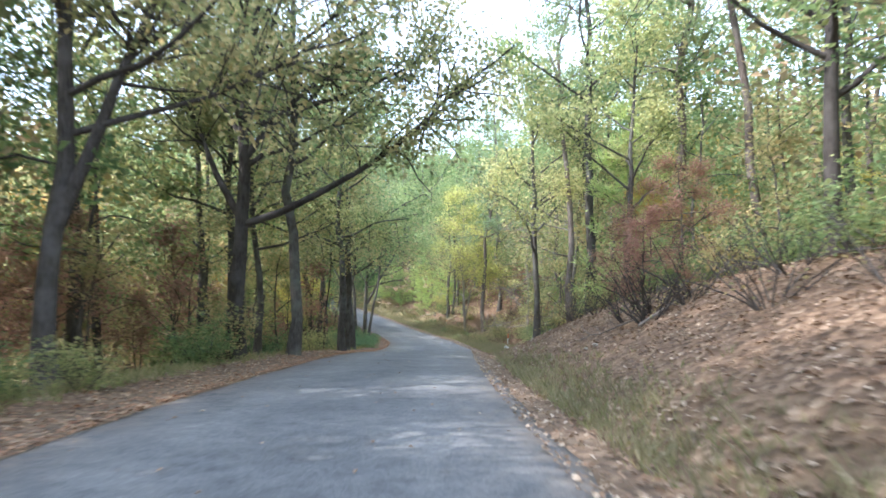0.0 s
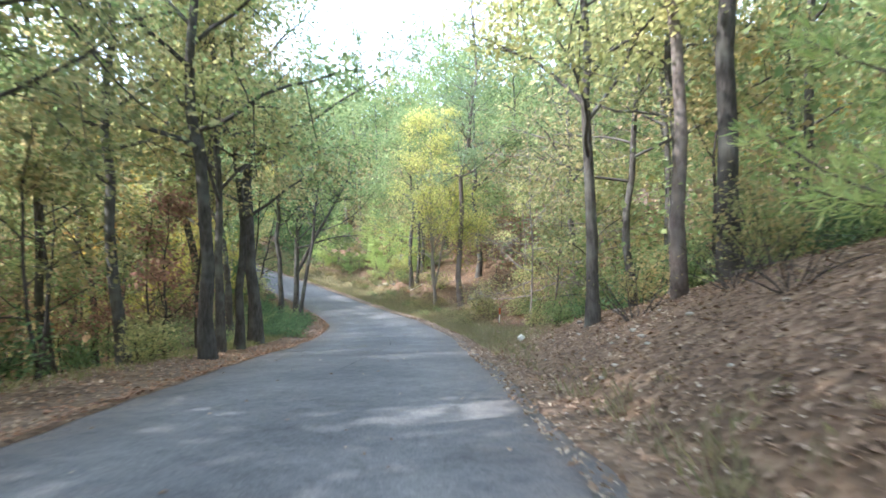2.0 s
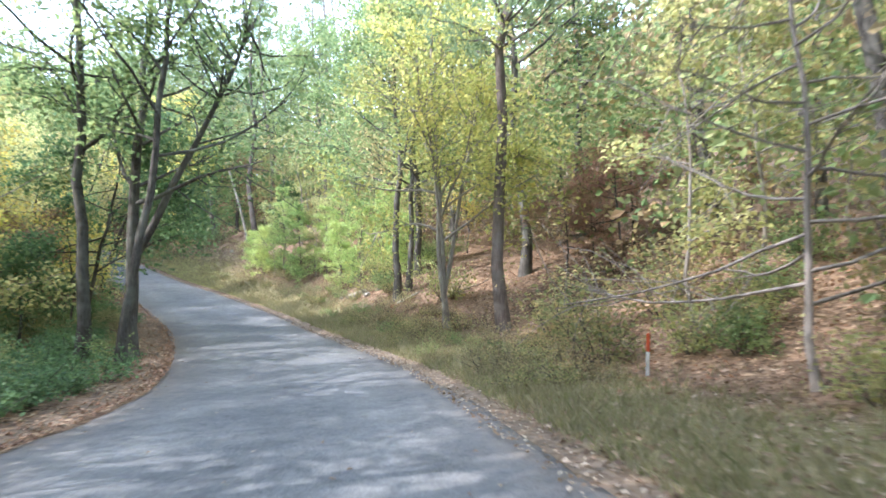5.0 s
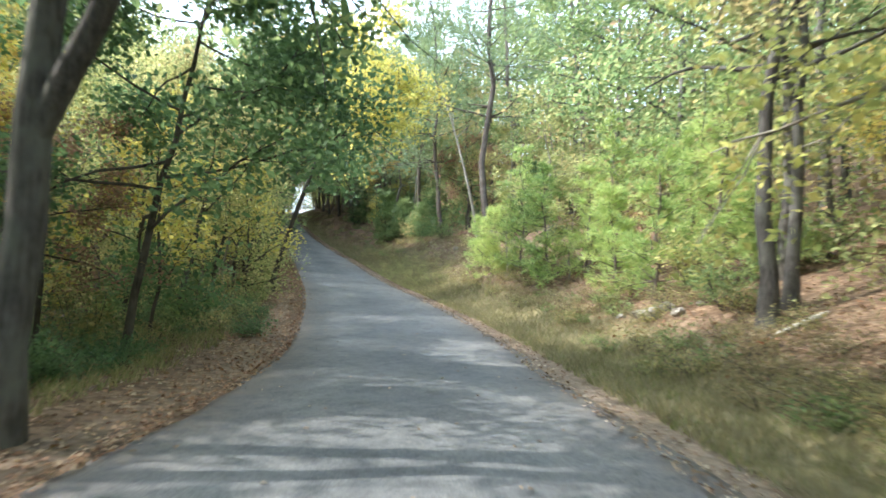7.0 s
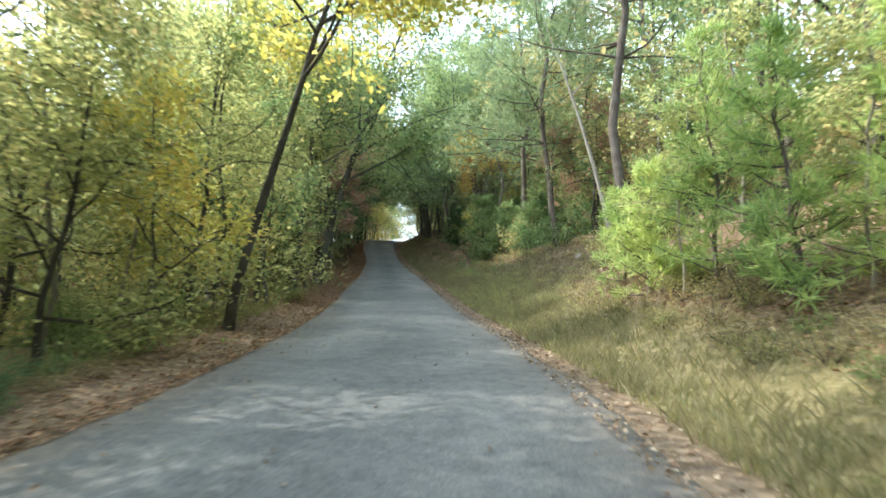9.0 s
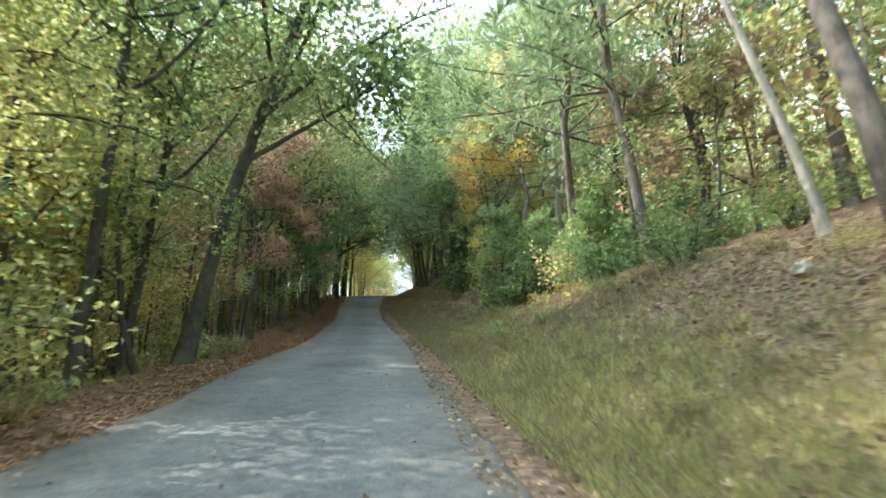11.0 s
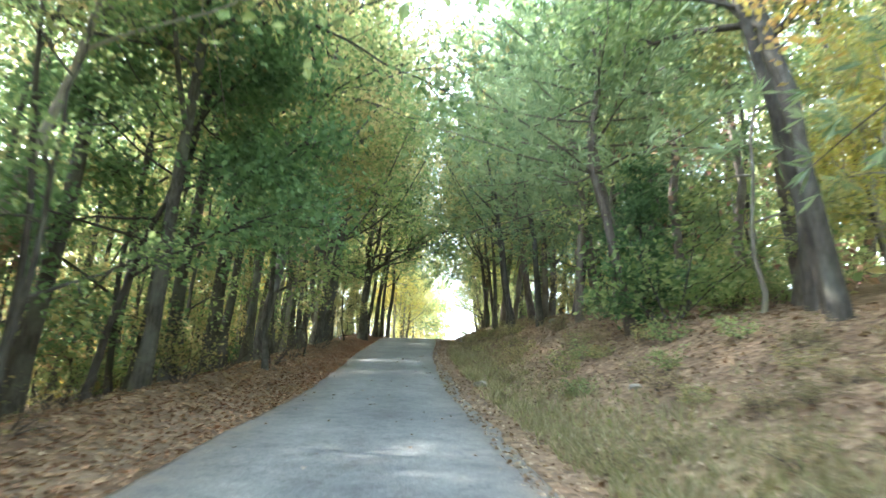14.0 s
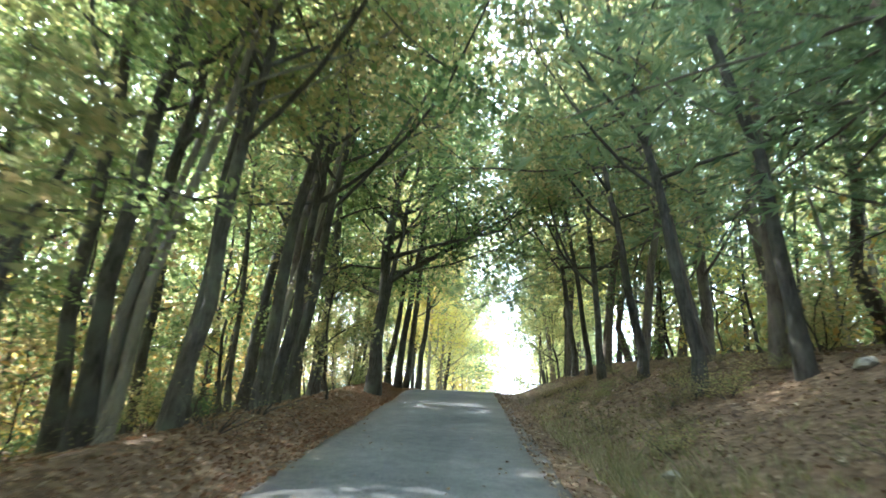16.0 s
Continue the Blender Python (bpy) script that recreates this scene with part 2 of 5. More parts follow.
def canopy():
    m, n, l, b = material("distant_canopy", 0.9)
    p = position(n)
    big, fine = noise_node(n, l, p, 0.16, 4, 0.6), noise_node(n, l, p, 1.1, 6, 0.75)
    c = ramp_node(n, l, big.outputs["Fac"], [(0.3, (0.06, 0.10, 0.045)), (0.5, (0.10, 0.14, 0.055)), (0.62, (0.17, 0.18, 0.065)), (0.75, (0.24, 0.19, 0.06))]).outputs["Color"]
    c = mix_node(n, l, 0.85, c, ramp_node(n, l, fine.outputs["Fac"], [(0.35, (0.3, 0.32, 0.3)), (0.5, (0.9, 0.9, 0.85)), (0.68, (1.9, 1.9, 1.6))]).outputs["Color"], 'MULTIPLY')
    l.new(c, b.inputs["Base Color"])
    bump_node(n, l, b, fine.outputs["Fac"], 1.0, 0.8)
    return m


CANOPY = canopy()
ASPHALT, FLOOR = asphalt(), forest_floor()
SEAM = plain("crack_filler", (0.035, 0.035, 0.037), 0.8)
WHITE = plain("white_plastic", (0.78, 0.78, 0.76), 0.45, 0.15)
SIGNAL = plain("orange_red_plastic", (0.65, 0.12, 0.05), 0.45, 0.2)
PALE_WOOD = plain("weathered_pale_wood", (0.72, 0.67, 0.58), 0.8, 0.35, 14)
CHALK = plain("chalky_stone", (0.5, 0.47, 0.40), 0.9, 0.4, 12)
STONE = plain("pale_stone", (0.42, 0.39, 0.34), 0.9, 0.5, 6)

# ---------------------------------------------------------------- plan of the road
# distance along, x, y, height of the road's surface
LINE = np.array([
    (-24, 1.22, -24.00, 1.19), (-6, 0.34, -6.02, 0.25), (3, -0.10, 2.97, -0.22), (12, -0.20, 11.97, -0.79),
    (21, -0.10, 20.97, -1.50), (30, 0.29, 29.96, -2.40), (39, 0.29, 38.95, -3.38), (48, -1.06, 47.84, -3.92),
    (57, -3.22, 56.58, -3.99), (66, -6.10, 65.09, -3.63), (75, -10.43, 72.97, -2.78), (84, -15.56, 80.36, -1.71),
    (93, -21.03, 87.51, -0.36), (102, -26.48, 94.67, 0.92), (111, -32.08, 101.72, 2.64), (120, -37.54, 108.87, 4.45),
    (129, -42.60, 116.34, 6.28), (138, -47.70, 123.80, 8.10), (147, -52.85, 131.22, 9.90), (156, -57.5, 138.9, 10.7),
    (180, -68.4, 160.3, 10.9), (240, -99.2, 211.8, 10.4)])
EDGE_AT = (-30, 0, 12, 17, 25, 30, 35, 40, 45, 50, 54, 58, 62, 66, 70, 76, 83, 90, 97, 104, 113, 119, 127, 140, 152)
EDGE_L = (-3.6, -3.6, -3.8, -3.75, -4.1, -4.4, -4.7, -4.6, -3.7, -2.95, -2.95, -3.1, -3.3, -3.65, -3.75, -3.65, -3.4, -3.05, -2.75, -2.3, -1.75, -1.8, -2.4, -3.0, -3.0)
EDGE_R = (1.45, 1.45, 1.38, 1.42, 1.45, 1.37, 1.45, 1.8, 2.1, 2.35, 2.2, 1.85, 1.5, 1.4, 1.26, 1.1, 0.97, 1.15, 1.45, 1.5, 1.3, 1.35, 1.15, 1.15, 1.2)
BANK_AT = (-30, 0, 25, 35, 45, 55, 62, 70, 78, 88, 100, 110, 125, 150)
BANK_FOOT = (2.1, 2.1, 2.2, 2.6, 3.6, 3.6, 3.6, 2.8, 2.0, 2.0, 2.6, 2.4, 2.2, 2.2)
BANK_RISE = (0.56, 0.56, 0.48, 0.28, -0.06, 0.11, 0.40, 0.45, 0.42, 0.52, 0.46, 0.44, 0.42, 0.40)
HILL_RISE = (0.2, 0.2, 0.2, 0.2, 0.3, 0.34, 0.3, 0.3, 0.32, 0.32, 0.25, 0.2, 0.16, 0.1)


def _fine():
    """The line of the road, eased from point to point, every half metre."""
    s = LINE[:, 0]
    m = np.gradient(LINE[:, 1:], s, axis=0)
    q = np.arange(-24, 240, 0.5)
    i = np.clip(np.searchsorted(s, q, side="right") - 1, 0, len(s) - 2)
    h = (s[i + 1] - s[i])[:, None]
    u = (q - s[i])[:, None] / h
    p = LINE[:, 1:]
    return q, (2 * u**3 - 3 * u**2 + 1) * p[i] + (u**3 - 2 * u**2 + u) * h * m[i] + (3 * u**2 - 2 * u**3) * p[i + 1] + (u**3 - u**2) * h * m[i + 1]


FS, FP = _fine()
FT = np.gradient(FP[:, :2], axis=0)
FT /= np.linalg.norm(FT, axis=1)[:, None]


def hump(a, b, x):
    u = np.clip((x - a) / (b - a), 0, 1)
    return u * u * (3 - 2 * u)


def wave(x, y, k, seed=0.0):
    """A cheap smooth unevenness between -1 and 1."""
    return (np.sin(x * k + 1.3 * np.sin(y * k * 0.7 + seed)) + np.sin(y * k * 1.1 + 1.7 * np.sin(x * k * 0.6 + 2 * seed + 1))) * 0.5


def relief(s, l):
    """Height of the ground over the road's surface, at s along and l to the right of the line."""
    s, l = np.asarray(s, float), np.asarray(l, float)
    el, er = np.interp(s, EDGE_AT, EDGE_L), np.interp(s, EDGE_AT, EDGE_R)
    foot, rise, hill = (np.interp(s, BANK_AT, t) for t in (BANK_FOOT, BANK_RISE, HILL_RISE))
    r = np.maximum(l - foot, 0)
    top = 6.2 - foot
    up = rise * np.minimum(r, top) + hill * np.clip(l - 6.2, 0, 30)
    up = up - 0.03 * hump(0.0, 0.5, l - er) * (1 - hump(0.6, 1.2, l - er))
    left = el - l
    down = np.interp(s, (95, 112), (0.10, 0.3)) * hump(0.2, 1.9, left) - np.interp(s, (70, 95), (0.13, 0.24)) * np.clip(left - 1.6, 0, 20)
    z = np.where(l > 0, up, down)
    off = np.minimum(hump(0.2, 2.5, left) + hump(0.2, 2.5, l - er), 1)
    z = z + off * (0.03 * wave(s, l, 1.3) + 0.015 * wave(s, l, 4.1, 2) + 0.012 * wave(s, l, 9, 4)) + 0.35 * hump(8, 20, np.abs(l)) * wave(s, l, 0.23, 1)
    on = hump(-0.3, -0.08, l - el) * (1 - hump(0.08, 0.3, l - er))
    return np.where(on > 0, z * (1 - on) - 0.034 * on, z)


def spot(s, l):
    """x, y of the place s along and l to the right; far off the line is drawn straight."""
    s, l = np.asarray(s, float), np.asarray(l, float)
    p = np.stack([np.interp(s, FS, FP[:, k]) for k in (0, 1)], -1)
    t = np.stack([np.interp(s, FS, FT[:, k]) for k in (0, 1)], -1)
    t /= np.linalg.norm(t, axis=-1, keepdims=True)
    over = s - np.clip(s, FS[0], FS[-1])
    p = p + over[..., None] * t
    near = p + l[..., None] * np.stack([t[..., 1], -t[..., 0]], -1)
    d = np.array([-0.4, 0.9165])
    far = np.array([3.0, -4.0]) + s[..., None] * d + l[..., None] * np.array([d[1], -d[0]])
    w = hump(35, 80, np.abs(l))[..., None]
    return near * (1 - w) + far * w


def level(s):
    return np.interp(s, FS, FP[:, 2])


def ground_at(s, l):
    x, y = np.moveaxis(spot(s, l), -1, 0)
    return x, y, level(s) + relief(s, l)


def along(x, y):
    """s and l of a place."""
    i = int(np.argmin((FP[:, 0] - x) ** 2 + (FP[:, 1] - y) ** 2))
    o = np.array([x, y]) - FP[i, :2]
    return float(FS[i] + o @ FT[i]), float(o @ (FT[i][1], -FT[i][0]))


# ---------------------------------------------------------------- mesh helpers


def mesh_of(name, v, f, mat, smooth=False):
    me = bpy.data.meshes.new(name)
    v, f = np.asarray(v, np.float32), np.asarray(f, np.int32)
    k = f.shape[1]
    me.vertices.add(len(v))
    me.vertices.foreach_set("co", v.ravel())
    me.loops.add(f.size)
    me.loops.foreach_set("vertex_index", f.ravel())
    me.polygons.add(len(f))
    me.polygons.foreach_set("loop_start", np.arange(0, f.size, k, dtype=np.int32))
    me.polygons.foreach_set("loop_total", np.full(len(f), k, np.int32))
    me.polygons.foreach_set("use_smooth", np.full(len(f), smooth))
    me.update(calc_edges=True)
    me.validate()
    me.materials.append(mat)
    return me


def part(name, me, parent, label=""):
    ob = new(name, me)
    ob.parent = parent
    return tagged(ob, label)


class Soup:
    """Gathers tubes of four-sided faces."""

    def __init__(self):
        self.v, self.f, self.n = [], [], 0

    def tube(self, pts, rad, sides=6):
        pts, rad = np.asarray(pts, float), np.asarray(rad, float)
        t = np.gradient(pts, axis=0)
        t /= np.linalg.norm(t, axis=1)[:, None] + 1e-9
        ref = np.array([0.0, 0.0, 1.0]) if abs(t[0, 2]) < 0.8 else np.array([1.0, 0.0, 0.0])
        u = np.cross(t, ref)
        u /= np.linalg.norm(u, axis=1)[:, None] + 1e-9
        w = np.cross(t, u)
        a = np.arange(sides) * 2 * math.pi / sides
        ring = u[:, None] * np.cos(a)[None, :, None] + w[:, None] * np.sin(a)[None, :, None]
        v = pts[:, None] + ring * rad[:, None, None]
        k = len(pts)
        i, j = np.meshgrid(np.arange(k - 1), np.arange(sides), indexing="ij")
        b, c = i * sides + j, i * sides + (j + 1) % sides
        self.f.append(np.stack([b, c, c + sides, b + sides], -1).reshape(-1, 4) + self.n)
        self.v.append(v.reshape(-1, 3))
        self.n += k * sides

    def mesh(self, name, mat):
        return mesh_of(name, np.concatenate(self.v), np.concatenate(self.f), mat, True)


def leaves(rng, centres, n, reach, size, flat=0.6):
    """n folded leaves strewn about the centres: corners and faces."""
    c = centres[rng.integers(0, len(centres), n)] + rng.normal(0, 1, (n, 3)).clip(-1.7, 1.7) * np.array([reach, reach, reach * 0.75])
    d = rng.normal(0, 1, (n, 3)) * [1, 1, 0.55] + [0, 0, -0.25]
    d /= np.linalg.norm(d, axis=1)[:, None]
    up = rng.normal(0, flat, (n, 3)) + [0, 0, 1]
    w = np.cross(d, up)
    w /= np.linalg.norm(w, axis=1)[:, None] + 1e-9
    nn = np.cross(w, d)
    L = size * rng.uniform(0.65, 1.3, n)[:, None]
    fold = 0.12 * L * nn
    v = np.stack([c - d * L * 0.5, c + w * L * 0.33 + fold, c + d * L * 0.5, c - w * L * 0.33 + fold], 1)
    return v.reshape(-1, 3), np.arange(4 * n).reshape(-1, 4)


def tufts(rng, centres, aims, blades, length, width):
    """Sprays of needles: thin four-cornered blades that fan out round each aim."""
    n = len(centres)
    c = np.repeat(centres, blades, 0)
    d = np.repeat(aims, blades, 0) * 0.7 + rng.normal(0, 0.62, (n * blades, 3))
    d /= np.linalg.norm(d, axis=1)[:, None]
    w = np.cross(d, rng.normal(0, 1, (n * blades, 3)))
    w /= np.linalg.norm(w, axis=1)[:, None] + 1e-9
    L = length * rng.uniform(0.7, 1.2, len(c))[:, None]
    v = np.stack([c, c + d * L * 0.5 + w * width, c + d * L, c + d * L * 0.5 - w * width], 1)
    return v.reshape(-1, 3), np.arange(4 * len(c)).reshape(-1, 4)


def bent(rng, a, d, length, k, sag, wob):
    """A branch that starts at a towards d, and wanders."""
    p, q = [a], d.copy()
    for _ in range(k):
        q = q + rng.normal(0, wob, 3) + np.array([0, 0, sag])
        q /= np.linalg.norm(q)
        p.append(p[-1] + q * length / k)
    return np.array(p)


def grow(rng, height, r0, clear=0.35, limbs=14, spread=0.3, rise=0.6, twigs=5, lean=(0, 0), wob=0.05, forks=(), fine=True):
    """Trunk, limbs and twigs. Returns the wood and the points that carry leaves."""
    wood, tips = Soup(), []
    k = 12
    t = np.linspace(0, 1, k + 1)
    walk_xy = np.cumsum(rng.normal(0, wob, (k + 1, 2)), 0) * height / k
    walk_xy -= walk_xy[0]
    trunk = np.stack([walk_xy[:, 0] + lean[0] * height * t**1.25, walk_xy[:, 1] + lean[1] * height * t**1.25, height * t - 0.25], 1)
    rad = r0 * ((1 - t) ** 0.8 * 0.93 + 0.07)
    rad[0] *= 1.45
    rad[1] *= 1.04
    wood.tube(trunk, rad, 9)
    plan = [(t0, az, thick, el, L, curve) for t0, az, el, L, thick, curve in forks]
    for i in range(limbs):
        plan.append((clear + (0.97 - clear) * (i + rng.uniform(0, 0.8)) / limbs, i * 2.4 + rng.uniform(-0.5, 0.5), 0.0, rise + rng.uniform(-0.3, 0.3), 0.0, 0.02))
    for t0, az, thick, el, L, curve in plan:
        a = np.array([np.interp(t0, t, trunk[:, j]) for j in range(3)])
        r = np.interp(t0, t, rad) * (thick or 0.5)
        L = L or height * spread * (1.15 - 0.75 * max(t0 - clear, 0) / (1 - clear)) * rng.uniform(0.75, 1.2)
        d = np.array([math.cos(az) * math.cos(el), math.sin(az) * math.cos(el), math.sin(el)])
        p = bent(rng, a, d, L, 6, curve, 0.06 if thick else 0.13)
        wood.tube(p, r * np.linspace(1, 0.25, 7) + 0.006, 7 if thick else 5)
        tips += list(p[4:])
        for _ in range(twigs * 4 if thick else twigs):
            u = rng.uniform(0.5 if thick else 0.3, 1)
            b = np.array([np.interp(u * 6, range(7), p[:, j]) for j in range(3)])
            dd = (p[-1] - p[0]) / L * 0.6 + rng.normal(0, 0.6, 3)
            dd /= np.linalg.norm(dd)
            q = bent(rng, b, dd, min(L, 5.5) * rng.uniform(0.25, 0.5), 3, 0.0, 0.2)
            if fine:
                wood.tube(q, r * 0.3 * np.linspace(1, 0.3, 4) + 0.004, 3)
            tips += list(q[1:])
    return wood, np.array(tips)


def thing(name, label, category, group=""):
    ob = new(name)
    ob.empty_display_size = 0.2
    return tagged(ob, label, category, group)




def broadleaf(name, label, seed, colour, barkm, n, leaf, reach, group="roadside trees", category="tree", **kw):
    rng = np.random.default_rng(seed)
    wood, tips = grow(rng, **kw)
    ob = thing(name, label, category, group)
    part("trunk", wood.mesh("trunk", barkm), ob)
    if n:
        some = tips[rng.random(len(tips)) < 0.5]
        v, f = leaves(rng, some, n, reach * 0.82, leaf)
        keep = np.repeat(v.reshape(-1, 4, 3)[:, 0, 2] > 0.25, 4)
        v = v[keep]
        part("crown", mesh_of("crown", v, np.arange(len(v)).reshape(-1, 4), LEAF[colour]), ob)
    return ob


def pine(name, label, seed, height, r0, clear, whorls, reach, colour="needle", barkm=None, blades=9, length=0.30, lean=(0, 0), dense=1.0, width=0.013, droop=0.0, fuzz=1.0, category="tree"):
    rng = np.random.default_rng(seed)
    wood = Soup()
    t = np.linspace(0, 1, 11)
    xy = np.cumsum(rng.normal(0, 0.012, (11, 2)), 0) * height
    xy -= xy[0]
    trunk = np.stack([xy[:, 0] + lean[0] * height * t, xy[:, 1] + lean[1] * height * t, height * t - 0.25], 1)
    rad = r0 * ((1 - t) ** 0.75 * 0.95 + 0.05)
    rad[0] *= 1.3
    wood.tube(trunk, rad, 9)
    cen, aim = [], []
    for i in range(whorls):
        t0 = clear + (0.985 - clear) * (i + rng.uniform(0, 0.6)) / whorls
        for _ in range(rng.integers(2, 5)):
            az, el = rng.uniform(0, 6.28), rng.uniform(-0.05, 0.45) - droop
            a = np.array([np.interp(t0, t, trunk[:, j]) for j in range(3)])
            L = reach * (1.1 - 0.85 * (t0 - clear) / (1 - clear)) * rng.uniform(0.6, 1.15)
            d = np.array([math.cos(az) * math.cos(el), math.sin(az) * math.cos(el), math.sin(el)])
            p = bent(rng, a, d, L, 6, 0.05 - droop * 0.1, 0.1)
            wood.tube(p, np.interp(t0, t, rad) * 0.32 * np.linspace(1, 0.15, 7) + 0.006, 4)
            for _ in range(int(dense * (5 + 5 * L))):
                u = rng.uniform(0.25, 1.02)
                b = np.array([np.interp(u * 6, range(7), p[:, j]) for j in range(3)])
                side = rng.normal(0, fuzz * (0.16 + 0.10 * L), 3) * [1, 1, 0.45]
                cen.append(b + side)
                aim.append((p[-1] - p[0]) / L + side * 0.8 + [0, 0, 0.35])
    ob = thing(name, label, category, "roadside trees")
    part("trunk", wood.mesh("trunk", barkm or BARK_PINE), ob)
    v, f = tufts(rng, np.array(cen), np.array(aim), blades, length, width)
    part("crown", mesh_of("crown", v, f, LEAF[colour]), ob)
    return ob


def shrub(name, label, seed, colour, height, stems, n, leaf, reach, spread=0.5, group="undergrowth"):
    rng = np.random.default_rng(seed)
    wood, tips = Soup(), []
    for i in range(stems):
        az = i * 2.4 + rng.uniform(-0.4, 0.4)
        d = np.array([math.cos(az) * spread, math.sin(az) * spread, 1.0])
        L = height * rng.uniform(0.6, 1.05)
        p = bent(rng, np.array([0.12 * math.cos(az), 0.12 * math.sin(az), -0.1]), d / np.linalg.norm(d), L, 6, -0.03, 0.14)
        wood.tube(p, np.linspace(0.016, 0.004, 7) * (0.5 + height / 2.5), 3)
        tips += list(p[2:])
        for _ in range(2):
            b = p[rng.integers(2, 6)]
            dd = rng.normal(0, 0.7, 3) + [0, 0, 0.3]
            q = bent(rng, b, dd / np.linalg.norm(dd), L * 0.35, 3, 0, 0.2)
            wood.tube(q, np.linspace(0.007, 0.003, 4), 3)
            tips += list(q[1:])
    ob = thing(name, label, "shrub", group)
    part("stem_tangle", wood.mesh("stem_tangle", BARK_DARK), ob)
    if n:
        v, f = leaves(rng, np.array(tips), n, reach, leaf)
        keep = np.repeat(v.reshape(-1, 4, 3)[:, 0, 2] > 0.03, 4)
        v = v[keep]
        part("leaves", mesh_of("leaves", v, np.arange(len(v)).reshape(-1, 4), LEAF[colour]), ob)
    return ob


USED = set()


def plant(ob, x, y, turn=0.0, size=1.0, sink=0.0, lean=0.0, label="", fixed=False):
    """Sets a thing (its first time) or a copy of it on the ground at x, y."""
    s, l = along(x, y)
    z = float(level(s) + relief(s, l)) - sink
    m = pose(x, y, z, lean, 0, turn)
    if ob.name in USED:
        c = copy_thing(ob, m)
    else:
        USED.add(ob.name)
        c = ob
        c.matrix_basis = m
    c.scale = (size, size, size)
    if label:
        tagged(c, label)
    return c

# ---------------------------------------------------------------- ground and road


def build_ground():
    ss = np.concatenate([[-420, -200, -90, -50], np.arange(-30, 165, 0.75), np.arange(166, 240, 3), [270, 350, 520]])
    lr = np.concatenate([[0, 0.7], np.arange(1.0, 9, 0.3), np.arange(9.3, 20, 0.8), np.arange(21, 50, 3), [55, 70, 100, 180, 420]])
    ll = np.concatenate([[0.9, 1.6], np.arange(1.8, 9, 0.3), np.arange(9.3, 20, 0.8), np.arange(21, 50, 3), [55, 70, 100, 180, 420]])
    cols = np.concatenate([-ll[::-1], lr])
    s, l = np.meshgrid(ss, cols, indexing="ij")
    x, y, z = ground_at(s, l)
    k = len(cols)
    i, j = np.meshgrid(np.arange(len(ss) - 1), np.arange(k - 1), indexing="ij")
    b = i * k + j
    f = np.stack([b, b + 1, b + 1 + k, b + k], -1).reshape(-1, 4)
    me = mesh_of("ground", np.stack([x, y, z], -1).reshape(-1, 3), f, FLOOR, True)
    # cover: red for turf, green for bare soil
    el, er = np.interp(s, EDGE_AT, EDGE_L), np.interp(s, EDGE_AT, EDGE_R)
    sunny = np.interp(s, [-30, 0, 25, 40, 70, 80, 95, 110, 118, 150], [0.25, 0.25, 0.15, 0.65, 0.7, 0.62, 0.55, 0.4, 0.35, 0.3])
    wide = np.interp(s, [-30, 10, 30, 40, 70, 85, 100, 110, 150], [1.2, 1.1, 0.8, 3.0, 2.6, 2.2, 2.0, 1.4, 1.2])
    turf = sunny * hump(0.2, 0.7, l - er) * (1 - hump(wide, wide + 1.4, l - er)) + 0.35 * hump(1.6, 3.0, el - l) * (1 - hump(5, 9, el - l))
    soil = 0.9 * (1 - hump(0.25, 0.7, l - er)) * hump(-0.3, 0, l - er) * np.interp(s, [-30, 40, 55, 75, 150], [0.3, 0.4, 0.8, 0.4, 0.12])
    soil = soil + 0.4 * hump(0, 0.3, el - l) * (1 - hump(0.5, 1.2, el - l))
    soil = soil + np.where((s > 76) & (s < 92), 0.4, 0.0) * hump(2.2, 3.0, l - er) * (1 - hump(4.5, 6, l - er))
    col = np.stack([np.clip(turf, 0, 1), np.clip(soil, 0, 1), 0 * s, 1 + 0 * s], -1).reshape(-1, 4)
    at = me.color_attributes.new("cover", 'FLOAT_COLOR', 'POINT')
    at.data.foreach_set("color", col.astype(np.float32).ravel())
    tagged(new("ground", me), "forest floor of brown fallen leaves, soil and thin grass", "ground", kind="structure")


